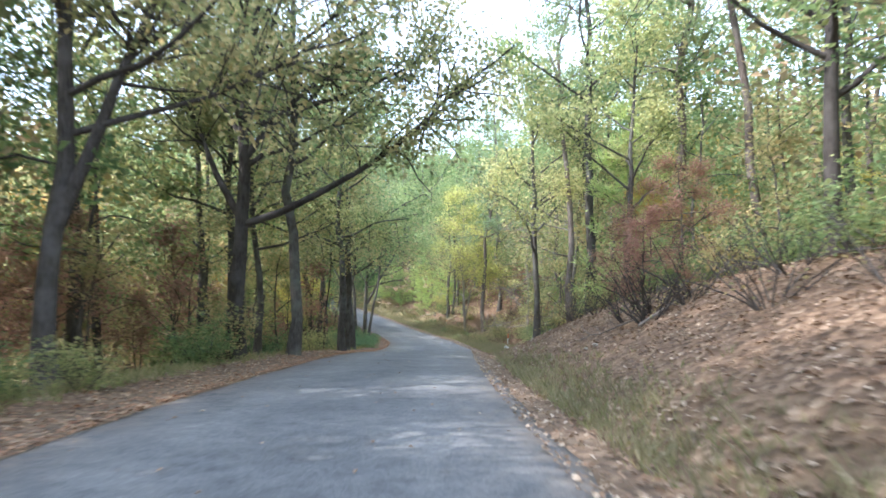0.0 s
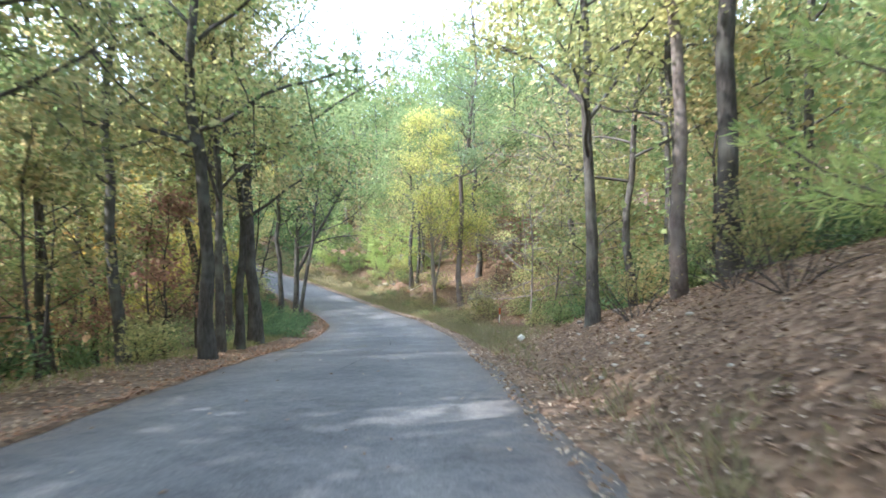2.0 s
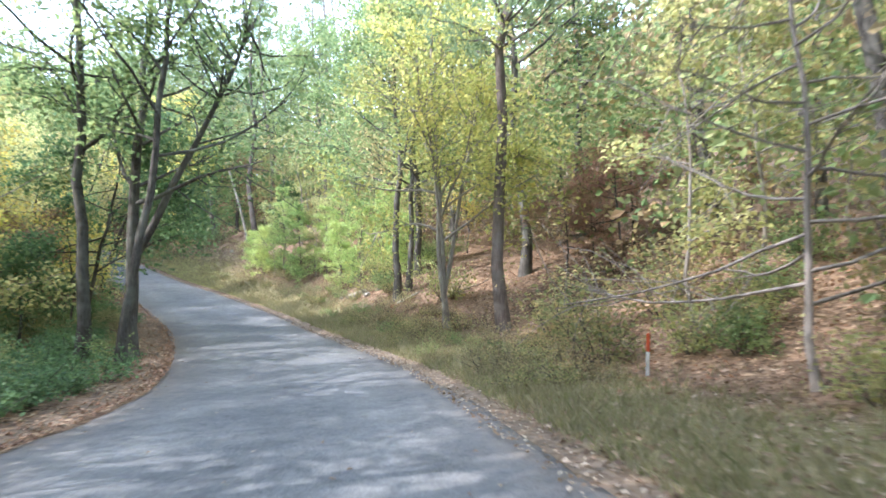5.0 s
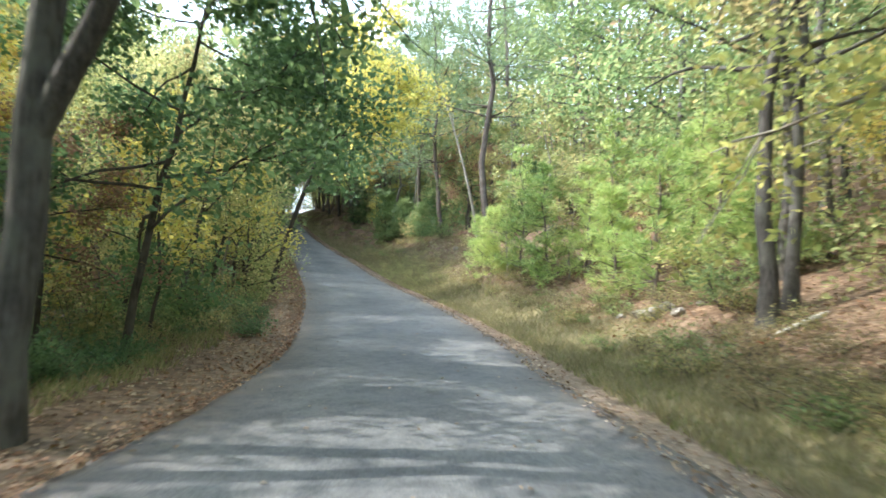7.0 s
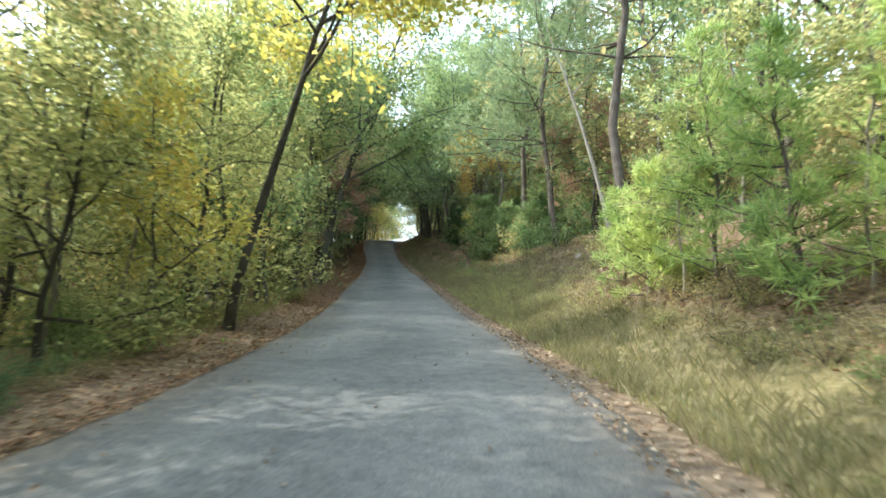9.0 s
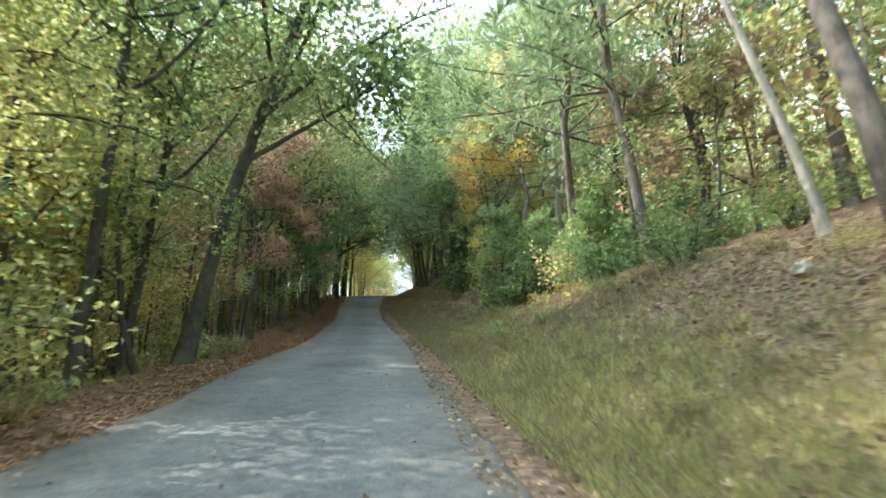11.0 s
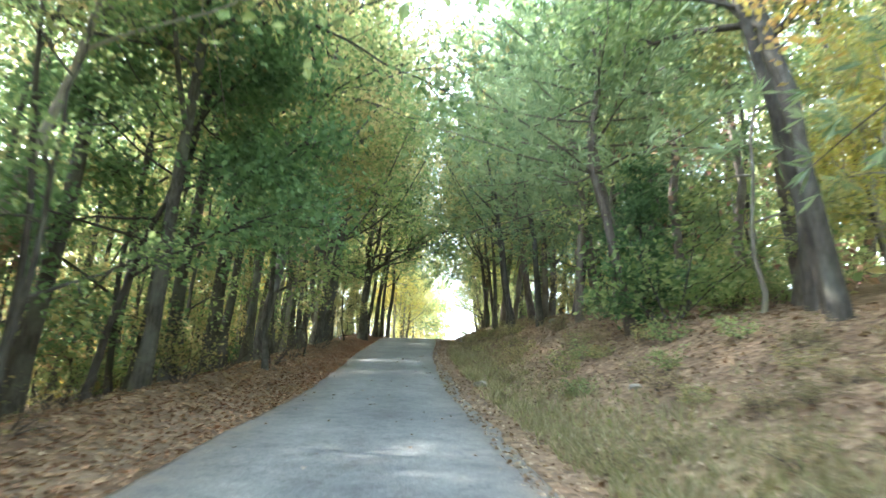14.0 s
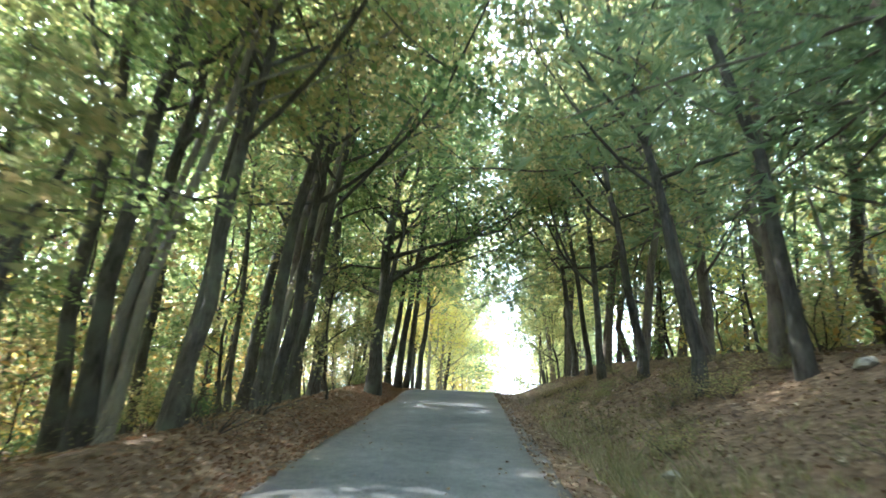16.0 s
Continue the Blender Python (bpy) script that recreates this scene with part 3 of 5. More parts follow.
def build_road():
    rng = np.random.default_rng(5)
    ss = np.arange(-24, 232, 0.35)
    el, er = np.interp(ss, EDGE_AT, EDGE_L), np.interp(ss, EDGE_AT, EDGE_R)
    soft = lambda: np.convolve(rng.normal(0, 1, len(ss) + 8), np.ones(9) / 9, "valid")  # noqa: E731
    el = el + 0.15 * soft() + 0.012 * rng.normal(0, 1, len(ss))
    er = er + 0.15 * soft() + 0.012 * rng.normal(0, 1, len(ss))
    u = np.array([0, 0, 0.02, 0.1, 0.25, 0.4, 0.5, 0.6, 0.75, 0.9, 0.98, 1, 1])
    drop = np.array([-0.09, -0.012, 0, 0.006, 0.016, 0.022, 0.024, 0.022, 0.016, 0.006, 0, -0.012, -0.09])
    l = el[:, None] + (er - el)[:, None] * u
    s = np.repeat(ss[:, None], len(u), 1)
    p = spot(s, l)
    z = level(s) + drop + 0.008 * wave(s, l, 1.7, 3)
    k = len(u)
    i, j = np.meshgrid(np.arange(len(ss) - 1), np.arange(k - 1), indexing="ij")
    b = i * k + j
    f = np.stack([b, b + 1, b + 1 + k, b + k], -1).reshape(-1, 4)
    me = mesh_of("road", np.concatenate([p, z[..., None]], -1).reshape(-1, 3), f, ASPHALT, True)
    dust = np.repeat(np.array([1, 1, 0.95, 0.35, 0.06, 0, 0, 0, 0.06, 0.35, 0.95, 1, 1.0])[None], len(ss), 0).ravel()
    me.color_attributes.new("dust", 'FLOAT_COLOR', 'POINT').data.foreach_set("color", np.repeat(dust, 4).astype(np.float32))
    wear = np.repeat(np.array([0, 0, 0, 0.1, 0.9, 0.25, 0, 0.25, 0.9, 0.4, 0, 0, 0.0])[None], len(ss), 0).ravel()
    me.color_attributes.new("track", 'FLOAT_COLOR', 'POINT').data.foreach_set("color", np.repeat(wear, 4).astype(np.float32))
    road = tagged(new("road", me), "narrow worn grey asphalt lane with ragged edges", "road", kind="structure")
    # a long filled crack that wanders along the crown
    for s0, s1, l0, l1, w in ((27, 42, -1.6, -0.85, 0.011),):
        t = np.arange(s0, s1, 0.18)
        c = np.interp(t, [s0, s1], [l0, l1]) + 0.05 * wave(t, t * 0.7, 0.6) + 0.012 * rng.normal(0, 1, len(t))
        ww = w * rng.uniform(0.5, 1.3, len(t))
        e1, e2 = np.interp(t, EDGE_AT, EDGE_L), np.interp(t, EDGE_AT, EDGE_R)
        uu = (c - e1) / (e2 - e1)
        zz = level(t) + np.interp(uu, u[1:-1], drop[1:-1]) + 0.008 * wave(t, c, 1.7, 3) + 0.006
        a, b2 = spot(t, c - ww), spot(t, c + ww)
        v = np.concatenate([np.c_[a, zz], np.c_[b2, zz]])
        n = len(t)
        q = np.arange(n - 1)
        part("crack", mesh_of("crack", v, np.stack([q, q + n, q + n + 1, q + 1], -1), SEAM), road, "dark filled crack in the asphalt")


build_ground()
build_road()


def strewn(name, label, seed, colour, count, at, size, lift=0.02, curl=0.35, narrow=0.36, kind="stuff"):
    """Loose leaves lying on the ground: at(rng, n) gives their s and l."""
    rng = np.random.default_rng(seed)
    s, l = at(rng, count)
    x, y, z = ground_at(s, l)
    e1, e2 = np.interp(s, EDGE_AT, EDGE_L), np.interp(s, EDGE_AT, EDGE_R)
    z = np.where((l > e1 - 0.15) & (l < e2 + 0.15), level(s) + 0.026, z)
    c = np.stack([x, y, z + lift * rng.uniform(0.3, 1.6, count)], 1)
    a = rng.uniform(0, 6.283, count)
    d = np.stack([np.cos(a), np.sin(a), rng.normal(0, curl * 0.6, count)], 1)
    w = np.stack([-np.sin(a), np.cos(a), rng.normal(0, curl, count)], 1)
    L = (size * rng.uniform(0.55, 1.35, count))[:, None]
    up = np.array([0, 0, 0.16]) * L
    v = np.stack([c - d * L / 2, c + w * L * narrow + up, c + d * L / 2, c - w * L * narrow + up], 1).reshape(-1, 3)
    return tagged(new(name, mesh_of(name, v, np.arange(4 * count).reshape(-1, 4), LEAF[colour])), label, "leaf litter", kind=kind)


def left_verge(rng, n):
    s = rng.uniform(-6, 150, n)
    return s, np.interp(s, EDGE_AT, EDGE_L) + 0.1 - rng.exponential(np.interp(s, (45, 52, 56, 61, 70, 78, 85), (0.7, 0.4, 0.5, 0.85, 0.75, 0.6, 0.7)), n)


def left_wood(rng, n):
    s = rng.uniform(-6, 140, n)
    return s, np.interp(s, EDGE_AT, EDGE_L) - 0.8 - rng.uniform(0, 7, n)


def right_bank(rng, n):
    s = np.where(rng.random(n) < 0.55, rng.uniform(2, 46, n), rng.uniform(76, 135, n))
    return s, np.interp(s, EDGE_AT, EDGE_R) + 0.3 + rng.uniform(0, 6.5, n)


def pine_bank(rng, n):
    s = rng.uniform(46, 80, n)
    return s, np.interp(s, EDGE_AT, EDGE_R) + 2.4 + rng.uniform(0, 11, n)


def sunny_bank(rng, n):
    s = rng.uniform(77, 100, n)
    return s, np.interp(s, EDGE_AT, EDGE_R) + 0.5 + 5.5 * rng.beta(1.6, 1.2, n)


def shady_verge(rng, n):
    s = rng.uniform(84, 148, n)
    return s, np.interp(s, EDGE_AT, EDGE_L) - 0.02 - rng.gamma(2.0, 0.6, n)


def right_verge(rng, n):
    s = rng.uniform(-2, 145, n)
    return s, np.interp(s, EDGE_AT, EDGE_R) - 0.28 + rng.exponential(0.38, n)


def on_road(rng, n):
    s = rng.uniform(3, 130, n)
    e1, e2 = np.interp(s, EDGE_AT, EDGE_L), np.interp(s, EDGE_AT, EDGE_R)
    return s, e1 + (e2 - e1) * rng.beta(0.6, 0.6, n)


strewn("fallen_pine_straw", "rust-brown leaves and pine straw along the verge", 21, "needles_fallen", 24000, left_verge, 0.068, 0.015, 0.3)
strewn("fallen_leaves", "brown fallen leaves under the trees", 22, "litter", 26000, left_wood, 0.064)
strewn("fallen_leaves", "brown and pale fallen leaves strewn over the bank", 23, "litter", 42000, right_bank, 0.072)
strewn("fallen_leaves", "brown fallen leaves along the edge of the asphalt", 24, "litter", 12000, right_verge, 0.06, 0.012)
strewn("fallen_leaves", "pale and brown fallen leaves over the sunlit bank", 28, "litter", 11000, sunny_bank, 0.085)
strewn("fallen_leaves", "red-brown fallen leaves under the young pines", 26, "needles_fallen", 15000, pine_bank, 0.085)
strewn("fallen_pine_straw", "thick rust-brown pine straw and leaves beside the lane", 27, "needles_fallen", 18000, shady_verge, 0.06, 0.014, 0.25)
strewn("fallen_leaves", "scattered leaves lying on the asphalt", 25, "litter", 900, on_road, 0.06, 0.006, 0.2)


def grass(name, label, seed, colour, count, at, tall, width=0.007, blades=6):
    rng = np.random.default_rng(seed)
    s, l = at(rng, count)
    x, y, z = ground_at(s, l)
    c = np.stack([x, y, z - 0.02], 1)
    base = np.repeat(c, blades, 0) + rng.normal(0, 0.05, (count * blades, 3)) * [1, 1, 0]
    n = len(base)
    h = (np.repeat(tall * rng.uniform(0.5, 1.3, count), blades) * rng.uniform(0.6, 1.1, n))[:, None]
    tip = base + np.c_[rng.normal(0, 0.42, (n, 2)), np.ones(n)] * h
    mid = (base + tip) / 2 + [0, 0, 0.08] * h
    a = rng.uniform(0, 6.283, n)
    w = np.stack([np.cos(a), np.sin(a), 0 * a], 1) * width * rng.uniform(0.7, 1.5, n)[:, None]
    v = np.stack([base - w, base + w, mid + w * 0.9, tip], 1)
    v[:, 3] = tip
    return tagged(new(name, mesh_of(name, v.reshape(-1, 3), np.arange(4 * n).reshape(-1, 4), LEAF[colour])), label, "grass", kind="stuff")


def right_grass(rng, n):
    s = rng.choice(np.array([10.0, 45.0, 60.0, 72.0, 84.0, 96.0, 106.0, 122.0]), n, p=(0.08, 0.2, 0.15, 0.15, 0.15, 0.12, 0.08, 0.07)) + rng.normal(0, 6.0, n)
    w = np.interp(s, [-30, 10, 30, 40, 70, 85, 100, 110, 150], [0.9, 0.9, 0.7, 2.8, 2.4, 2.3, 1.9, 1.4, 1.0])
    return s, np.interp(s, EDGE_AT, EDGE_R) + 0.45 + np.abs(rng.normal(0, 0.6, n)) * w


def sunny_grass(rng, n):
    s = rng.normal(85.5, 3.6, n)
    return s, np.interp(s, EDGE_AT, EDGE_R) + 0.5 + np.abs(rng.normal(0, 1.5, n))


def left_grass(rng, n):
    s = rng.choice(np.array([12.0, 40.0, 52.0, 64.0, 80.0]), n) + rng.normal(0, 6.0, n)
    return s, np.interp(s, EDGE_AT, EDGE_L) - 1.3 - np.abs(rng.normal(0, 1.8, n))


grass("verge_grass", "uneven green roadside grass on the verge", 31, "grass", 8200, right_grass, 0.14)
grass("dry_grass", "dry straw-coloured grass and weeds on the bank", 32, "straw", 6500, right_grass, 0.24)
grass("dry_grass", "thin dry grass among the leaves of the bank", 34, "straw", 2600, sunny_bank, 0.2)
# trees shade this bank; the bright lime blades carry its sunlight in their colour
grass("bank_grass", "yellow-green grass over the foot of the bank, coloured as if sunlit", 35, "lime", 3600, sunny_grass, 0.15)
grass("shade_grass", "thin green grass and weeds under the trees", 33, "grass", 4200, left_grass, 0.22)

# ---------------------------------------------------------------- trees that the road passes
G1 = "grey-barked oak with a spreading green crown beside the road"
oaks = [broadleaf("oak_tree", G1, 100 + i, c, BARK_OAK, int(n * 1.75), 0.172, 0.6, wob=0.075, height=h, r0=r, clear=cl, limbs=16, spread=sp, rise=0.5, twigs=5)
        for i, (c, n, h, r, cl, sp) in enumerate((("green", 5000, 17, 0.21, 0.34, 0.26), ("olive", 4600, 15, 0.18, 0.33, 0.27),
                                                  ("green", 5000, 19, 0.22, 0.38, 0.24), ("olive", 4500, 16, 0.17, 0.32, 0.25), ("lime", 4500, 14, 0.16, 0.3, 0.26)))]
leaners = [broadleaf("oak_tree", "slender dark oak that leans over the road", 120 + i, c, BARK_OAK, 8500, 0.165, 0.6, height=h, r0=r, clear=cl, limbs=14, spread=0.32, rise=0.5, twigs=5, lean=(ln, 0.0))
           for i, (c, h, r, cl, ln) in enumerate((("lime", 17, 0.17, 0.34, 0.2), ("green", 16, 0.15, 0.38, 0.14), ("olive", 15, 0.14, 0.3, 0.24), ("green", 18, 0.18, 0.42, 0.1)))]
yellows = [broadleaf("maple_tree", "maple with bright yellow autumn leaves", 140 + i, c, BARK_PALE, int(n * 1.9), 0.14, 0.5, height=h, r0=r, clear=0.2, limbs=16, spread=0.26, rise=0.55, twigs=5)
           for i, (c, n, h, r) in enumerate((("lime", 5600, 13, 0.12), ("yellow", 5200, 11, 0.12), ("yellow", 4200, 9, 0.09)))]
reds = [broadleaf("dogwood_tree", "small dogwood with layered red-brown autumn leaves", 150 + i, "red", BARK_DARK, 8500, 0.115, 0.3, height=h, r0=0.085, clear=0.36, limbs=13, spread=0.46, rise=0.12, twigs=6, wob=0.1)
        for i, h in enumerate((6.5, 7.5))]
oranges = [broadleaf("hickory_tree", "young hickory with orange-yellow autumn leaves", 155, "orange", BARK_OAK, 5600, 0.15, 0.42, height=10, r0=0.1, clear=0.52, limbs=13, spread=0.3, rise=0.4, twigs=5)]
saplings = [broadleaf("sapling", "thin crooked sapling with sparse leaves", 160 + i, c, bk, int(n * 1.9), 0.125, 0.32, height=h, r0=r, clear=0.22, limbs=7, spread=0.27, rise=0.5, twigs=2, wob=0.13, category="sapling", group="undergrowth")
            for i, (c, bk, n, h, r) in enumerate((("olive", BARK_DARK, 760, 5.5, 0.045), ("lime", BARK_PALE, 900, 7.0, 0.05), ("yellow", BARK_DARK, 800, 5.0, 0.04), ("green", BARK_OAK, 900, 8.0, 0.07), ("red", BARK_DARK, 800, 4.5, 0.04)))]
bare = [broadleaf("dead_tree", "nearly bare grey tree with fine drooping twigs", 170, "russet", BARK_GREY, 2600, 0.075, 0.22, height=11, r0=0.06, clear=0.12, limbs=38, spread=0.3, rise=0.0, twigs=12)]
pines = [pine("pine_tree", "tall pine with a bare straight trunk and high crown", 200 + i, h, r, cl, 15, reach, dense=1.25, blades=7, length=0.36, width=0.024)
         for i, (h, r, cl, reach) in enumerate(((23, 0.21, 0.38, 3.6), (21, 0.18, 0.5, 3.0), (24, 0.22, 0.30, 4.2)))]
limby = [pine("pine_tree", "big pine with long sweeping branches over the road", 210, 20, 0.22, 0.14, 18, 5.0, dense=1.4, blades=7, length=0.36, width=0.024, droop=0.12)]
youngs = [pine("young_pine", "bushy young pine with bright green needles", 220 + i, h, 0.055, 0.06, 13, rc, "fresh", dense=1.5, blades=9, length=0.26, width=0.013, fuzz=0.5)
          for i, (h, rc) in enumerate(((4.6, 1.5), (3.4, 1.25), (6.0, 1.7)))]
cedars = [pine("cedar_tree", "dense dark green cedar at the foot of the wood", 230 + i, h, 0.09, 0.05, 18, rc, "dark", BARK_DARK, dense=2.2, blades=6, length=0.26, width=0.04)
          for i, (h, rc) in enumerate(((5.5, 1.7), (7.5, 2.0)))]
junipers = [pine("juniper_tree", "bushy bright green juniper on the bank", 235 + i, h, 0.06, 0.04, 16, rc, "juniper", BARK_DARK, dense=2.6, blades=6, length=0.2, width=0.028)
            for i, (h, rc) in enumerate(((4.6, 1.5), (3.6, 1.5)))]
shrubs = [shrub("shrub", "leafy %s undergrowth shrub" % w, 240 + i, c, h, 9, int(n * 1.8), lf * 0.75, 0.22)
          for i, (w, c, h, n, lf) in enumerate((("dark green", "dark", 1.5, 650, 0.14), ("green", "green", 1.9, 700, 0.15), ("olive", "olive", 2.3, 700, 0.16), ("yellow-green", "lime", 1.5, 600, 0.14), ("red-brown", "red", 1.7, 550, 0.13)))]
brushes = [shrub("brush", "tangle of bare grey-brown brushwood", 255 + i, "olive", h, 13, 60, 0.07, 0.2, 0.9) for i, h in enumerate((1.7, 1.2))]

# the broad forked oak at the first bend
big = broadleaf("oak_tree", "big forked oak with a long low limb over the road", 301, "olive", BARK_DARK, 19000, 0.17, 0.5, height=15, r0=0.27, clear=0.42, limbs=15, spread=0.30, rise=0.6, twigs=6, wob=0.04,
                forks=((0.30, -0.1, 0.15, 8.2, 0.62, 0.12), (0.31, 2.7, 1.0, 5.5, 0.6, 0.0), (0.44, 0.2, 0.95, 5.0, 0.7, 0.0), (0.5, 0.05, 0.42, 7.5, 0.55, -0.02), (0.6, -0.35, 0.5, 6.0, 0.55, -0.02)), lean=(0.06, 0))
plant(big, -6.5, 19.5)
twin = broadleaf("oak_tree", "double-stemmed oak whose limb reaches over the lane", 302, "olive", BARK_DARK, 8500, 0.17, 0.5, height=14, r0=0.22, clear=0.4, limbs=14, spread=0.30, rise=0.55, twigs=6,
                 forks=((0.23, 0.1, 1.12, 6.5, 0.85, 0.02), (0.37, 0.15, 0.32, 5.5, 0.45, 0.03)), lean=(0.0, 0))
plant(twin, -7.5, 11.8)
dark = broadleaf("oak_tree", "leaning oak with dark limbs and a deep green crown", 303, "green", BARK_OAK, 6500, 0.17, 0.5, height=12.5, r0=0.2, clear=0.34, limbs=15, spread=0.34, rise=0.35, twigs=6,
                 forks=((0.23, 0.2, 1.05, 7.5, 0.75, -0.07), (0.4, 1.2, 0.5, 4.5, 0.4, 0.0)), lean=(0.09, 0.02))
plant(dark, -7.1, 55.2)
right_oak = broadleaf("oak_tree", "thick dark oak with crooked limbs on the bank", 304, "green", BARK_DARK, 9000, 0.18, 0.55, height=14, r0=0.18, clear=0.24, limbs=18, spread=0.30, rise=0.5, twigs=6,
                      forks=((0.36, 2.6, 0.7, 5.0, 0.7, 0.02), (0.38, 0.3, 0.75, 5.0, 0.7, 0.0)))
plant(right_oak, 8.0, 12.5)
slant = broadleaf("oak_tree", "leaning oak with lichened bark and a side limb", 305, "green", BARK_OAK, 7500, 0.18, 0.55, height=15, r0=0.2, clear=0.4, limbs=14, spread=0.28, rise=0.6, twigs=6,
                  forks=((0.34, -0.2, 0.42, 4.2, 0.45, 0.0), (0.42, 0.2, 0.9, 5.0, 0.6, 0.0)), lean=(0.3, 0.0))
plant(slant, -24.4, 84.7, 31)
arch = broadleaf("oak_tree", "dark curved oak whose limb bends towards the road", 306, "green", BARK_DARK, 6500, 0.18, 0.5, height=14, r0=0.23, clear=0.4, limbs=14, spread=0.28, rise=0.5, twigs=5,
                 forks=((0.46, 2.7, 0.55, 5.0, 0.6, -0.06), (0.5, 0.6, 0.9, 4.0, 0.6, 0.0)), lean=(-0.06, 0.0))
plant(arch, -25.8, 106.2)
over = broadleaf("oak_tree", "stout oak with low limbs arching over the road", 307, "green", BARK_OAK, 7500, 0.2, 0.55, height=15, r0=0.27, clear=0.36, limbs=15, spread=0.32, rise=0.45, twigs=5,
                 forks=((0.3, 0.6, 0.5, 6.0, 0.55, 0.0), (0.27, 2.8, 0.4, 5.0, 0.5, 0.02)), lean=(0.06, 0))
plant(over, -51.2, 122.2)
gold = broadleaf("maple_tree", "maple with a glowing yellow crown that hangs over the lane", 308, "yellow", BARK_DARK, 12500, 0.15, 0.5, height=11, r0=0.11, clear=0.5, limbs=14, spread=0.3, rise=0.25, twigs=6, lean=(0.4, 0.0),
                 forks=((0.5, -0.35, 0.35, 4.2, 0.6, 0.0), (0.6, 0.3, 0.5, 3.6, 0.6, 0.0)))
plant(gold, -15.7, 72.2)
tall = broadleaf("tulip_tree", "pale slim tree with a yellow-green autumn crown, coloured brighter as if sunlit", 309, "gold", BARK_PALE, 13000, 0.16, 0.45, height=13.5, r0=0.11, clear=0.2, limbs=22, spread=0.25, rise=0.6, twigs=6, forks=((0.1, 1.0, 1.32, 8.0, 0.75, 0.0), (0.08, 4.0, 1.3, 7.0, 0.6, 0.0), (0.3, 5.9, 0.6, 3.5, 0.4, 0.0)))
plant(tall, 2.0, 57.6)

# kind, x, y, turn, size
for kind, x, y, turn, size in (
        (oaks[2], -5.3, 21.7, 40, 0.95), (oaks[1], -8.2, 24.0, 80, 1.0), (oaks[3], -7.7, 25.5, 10, 0.9), (oaks[0], -5.1, 31.0, 200, 0.9),
        (oaks[3], -7.4, 31.6, 300, 0.95), (oaks[4], -5.6, 33.7, 120, 0.9), (oaks[1], -5.6, 35.8, 20, 0.85), (oaks[0], -5.9, 39.4, 70, 1.15),
        (oaks[3], -8.1, 40.0, 150, 1.0), (oaks[2], -9.5, 43.6, 70, 0.95), (oaks[0], -8.9, 46.8, 160, 0.9), (leaners[1], -6.5, 53.2, 10, 0.85), (oaks[2], -7.9, 54.2, 15, 0.8)):
    plant(kind, x, y, turn, size)
for kind, x, y, turn, size in (
        (pines[0], 9.3, 24.0, 0, 0.95), (pines[1], 10.2, 20.6, 90, 0.95), (oaks[4], 6.3, 20.9, 30, 0.75), (oaks[4], 4.65, 30.7, 250, 1.05),
        (pines[1], 5.9, 28.4, 40, 0.9), (oaks[2], 6.7, 27.7, 130, 1.05), (oaks[1], 7.5, 32.2, 0, 0.9), (oaks[3], 7.8, 36.0, 190, 0.9),
        (reds[0], 7.2, 18.4, 0, 0.6), (reds[0], 4.4, 13.4, 100, 0.37), (youngs[2], 6.9, 23.4, 0, 1.35), (oranges[0], 7.6, 22.6, 0, 0.42), (bare[0], 6.2, 45.5, 0, 1.0), (bare[0], 8.4, 42.0, 140, 0.9), (oaks[2], 8.8, 47.0, 60, 0.9)):
    plant(kind, x, y, turn, size)
for kind, x, y, turn, size in (
        (oaks[0], 0.4, 63.9, 0, 0.8), (oaks[3], 0.9, 64.6, 100, 0.8), (oaks[0], 1.5, 67.7, 210, 0.85), (pines[0], 3.6, 55.8, 30, 0.95),
        (oaks[0], 9.0, 65.0, 0, 1.0), (oaks[2], 5.5, 61.5, 40, 0.95), (youngs[0], -1.5, 68.7, 0, 1.0), (youngs[2], 0.3, 70.6, 50, 1.0),
        (youngs[0], -5.1, 73.8, 100, 1.0), (youngs[0], -3.6, 73.0, 30, 0.9), (youngs[2], -6.4, 75.9, 200, 0.95), (youngs[1], -8.0, 77.3, 300, 1.0),
        (youngs[1], -2.6, 71.0, 10, 1.0), (youngs[2], -3.0, 76.2, 160, 1.0), (youngs[1], -9.0, 79.3, 10, 0.8), (saplings[1], -4.3, 73.4, 0, 0.7), (saplings[1], -7.2, 76.4, 70, 0.7),
        (youngs[0], -0.3, 72.2, 260, 1.0), (youngs[1], 0.9, 68.4, 260, 1.0), (pines[2], -10.4, 86.3, 0, 1.0), (reds[1], 6.5, 58.6, 70, 0.48), (reds[1], 8.2, 58.4, 150, 0.62), (reds[0], 9.6, 60.4, 40, 0.7), (reds[0], 8.0, 60.5, 10, 0.5), (brushes[0], 6.6, 56.4, 0, 0.9), (shrubs[4], 7.8, 57.4, 60, 0.9)):
    plant(kind, x, y, turn, size)
for kind, x, y, turn, size in (
        (saplings[1], -16.6, 70.4, 0, 1.0), (saplings[2], -15.3, 70.0, 60, 1.1), (saplings[1], -16.3, 68.9, 200, 1.2),
        (saplings[3], -17.8, 73.2, 0, 1.0), (saplings[3], -19.3, 76.9, 90, 1.0), (leaners[1], -22.4, 81.2, -10, 0.8), (leaners[2], -14.2, 65.4, 20, 0.62),
        (saplings[2], -12.4, 62.6, 0, 1.2), (yellows[0], -19.5, 67.5, 0, 0.9), (yellows[0], -16.8, 62.5, 90, 0.9), (yellows[2], -14.2, 59.5, 30, 1.0), (reds[1], -13.0, 60.2, 200, 0.7)):
    plant(kind, x, y, turn, size)
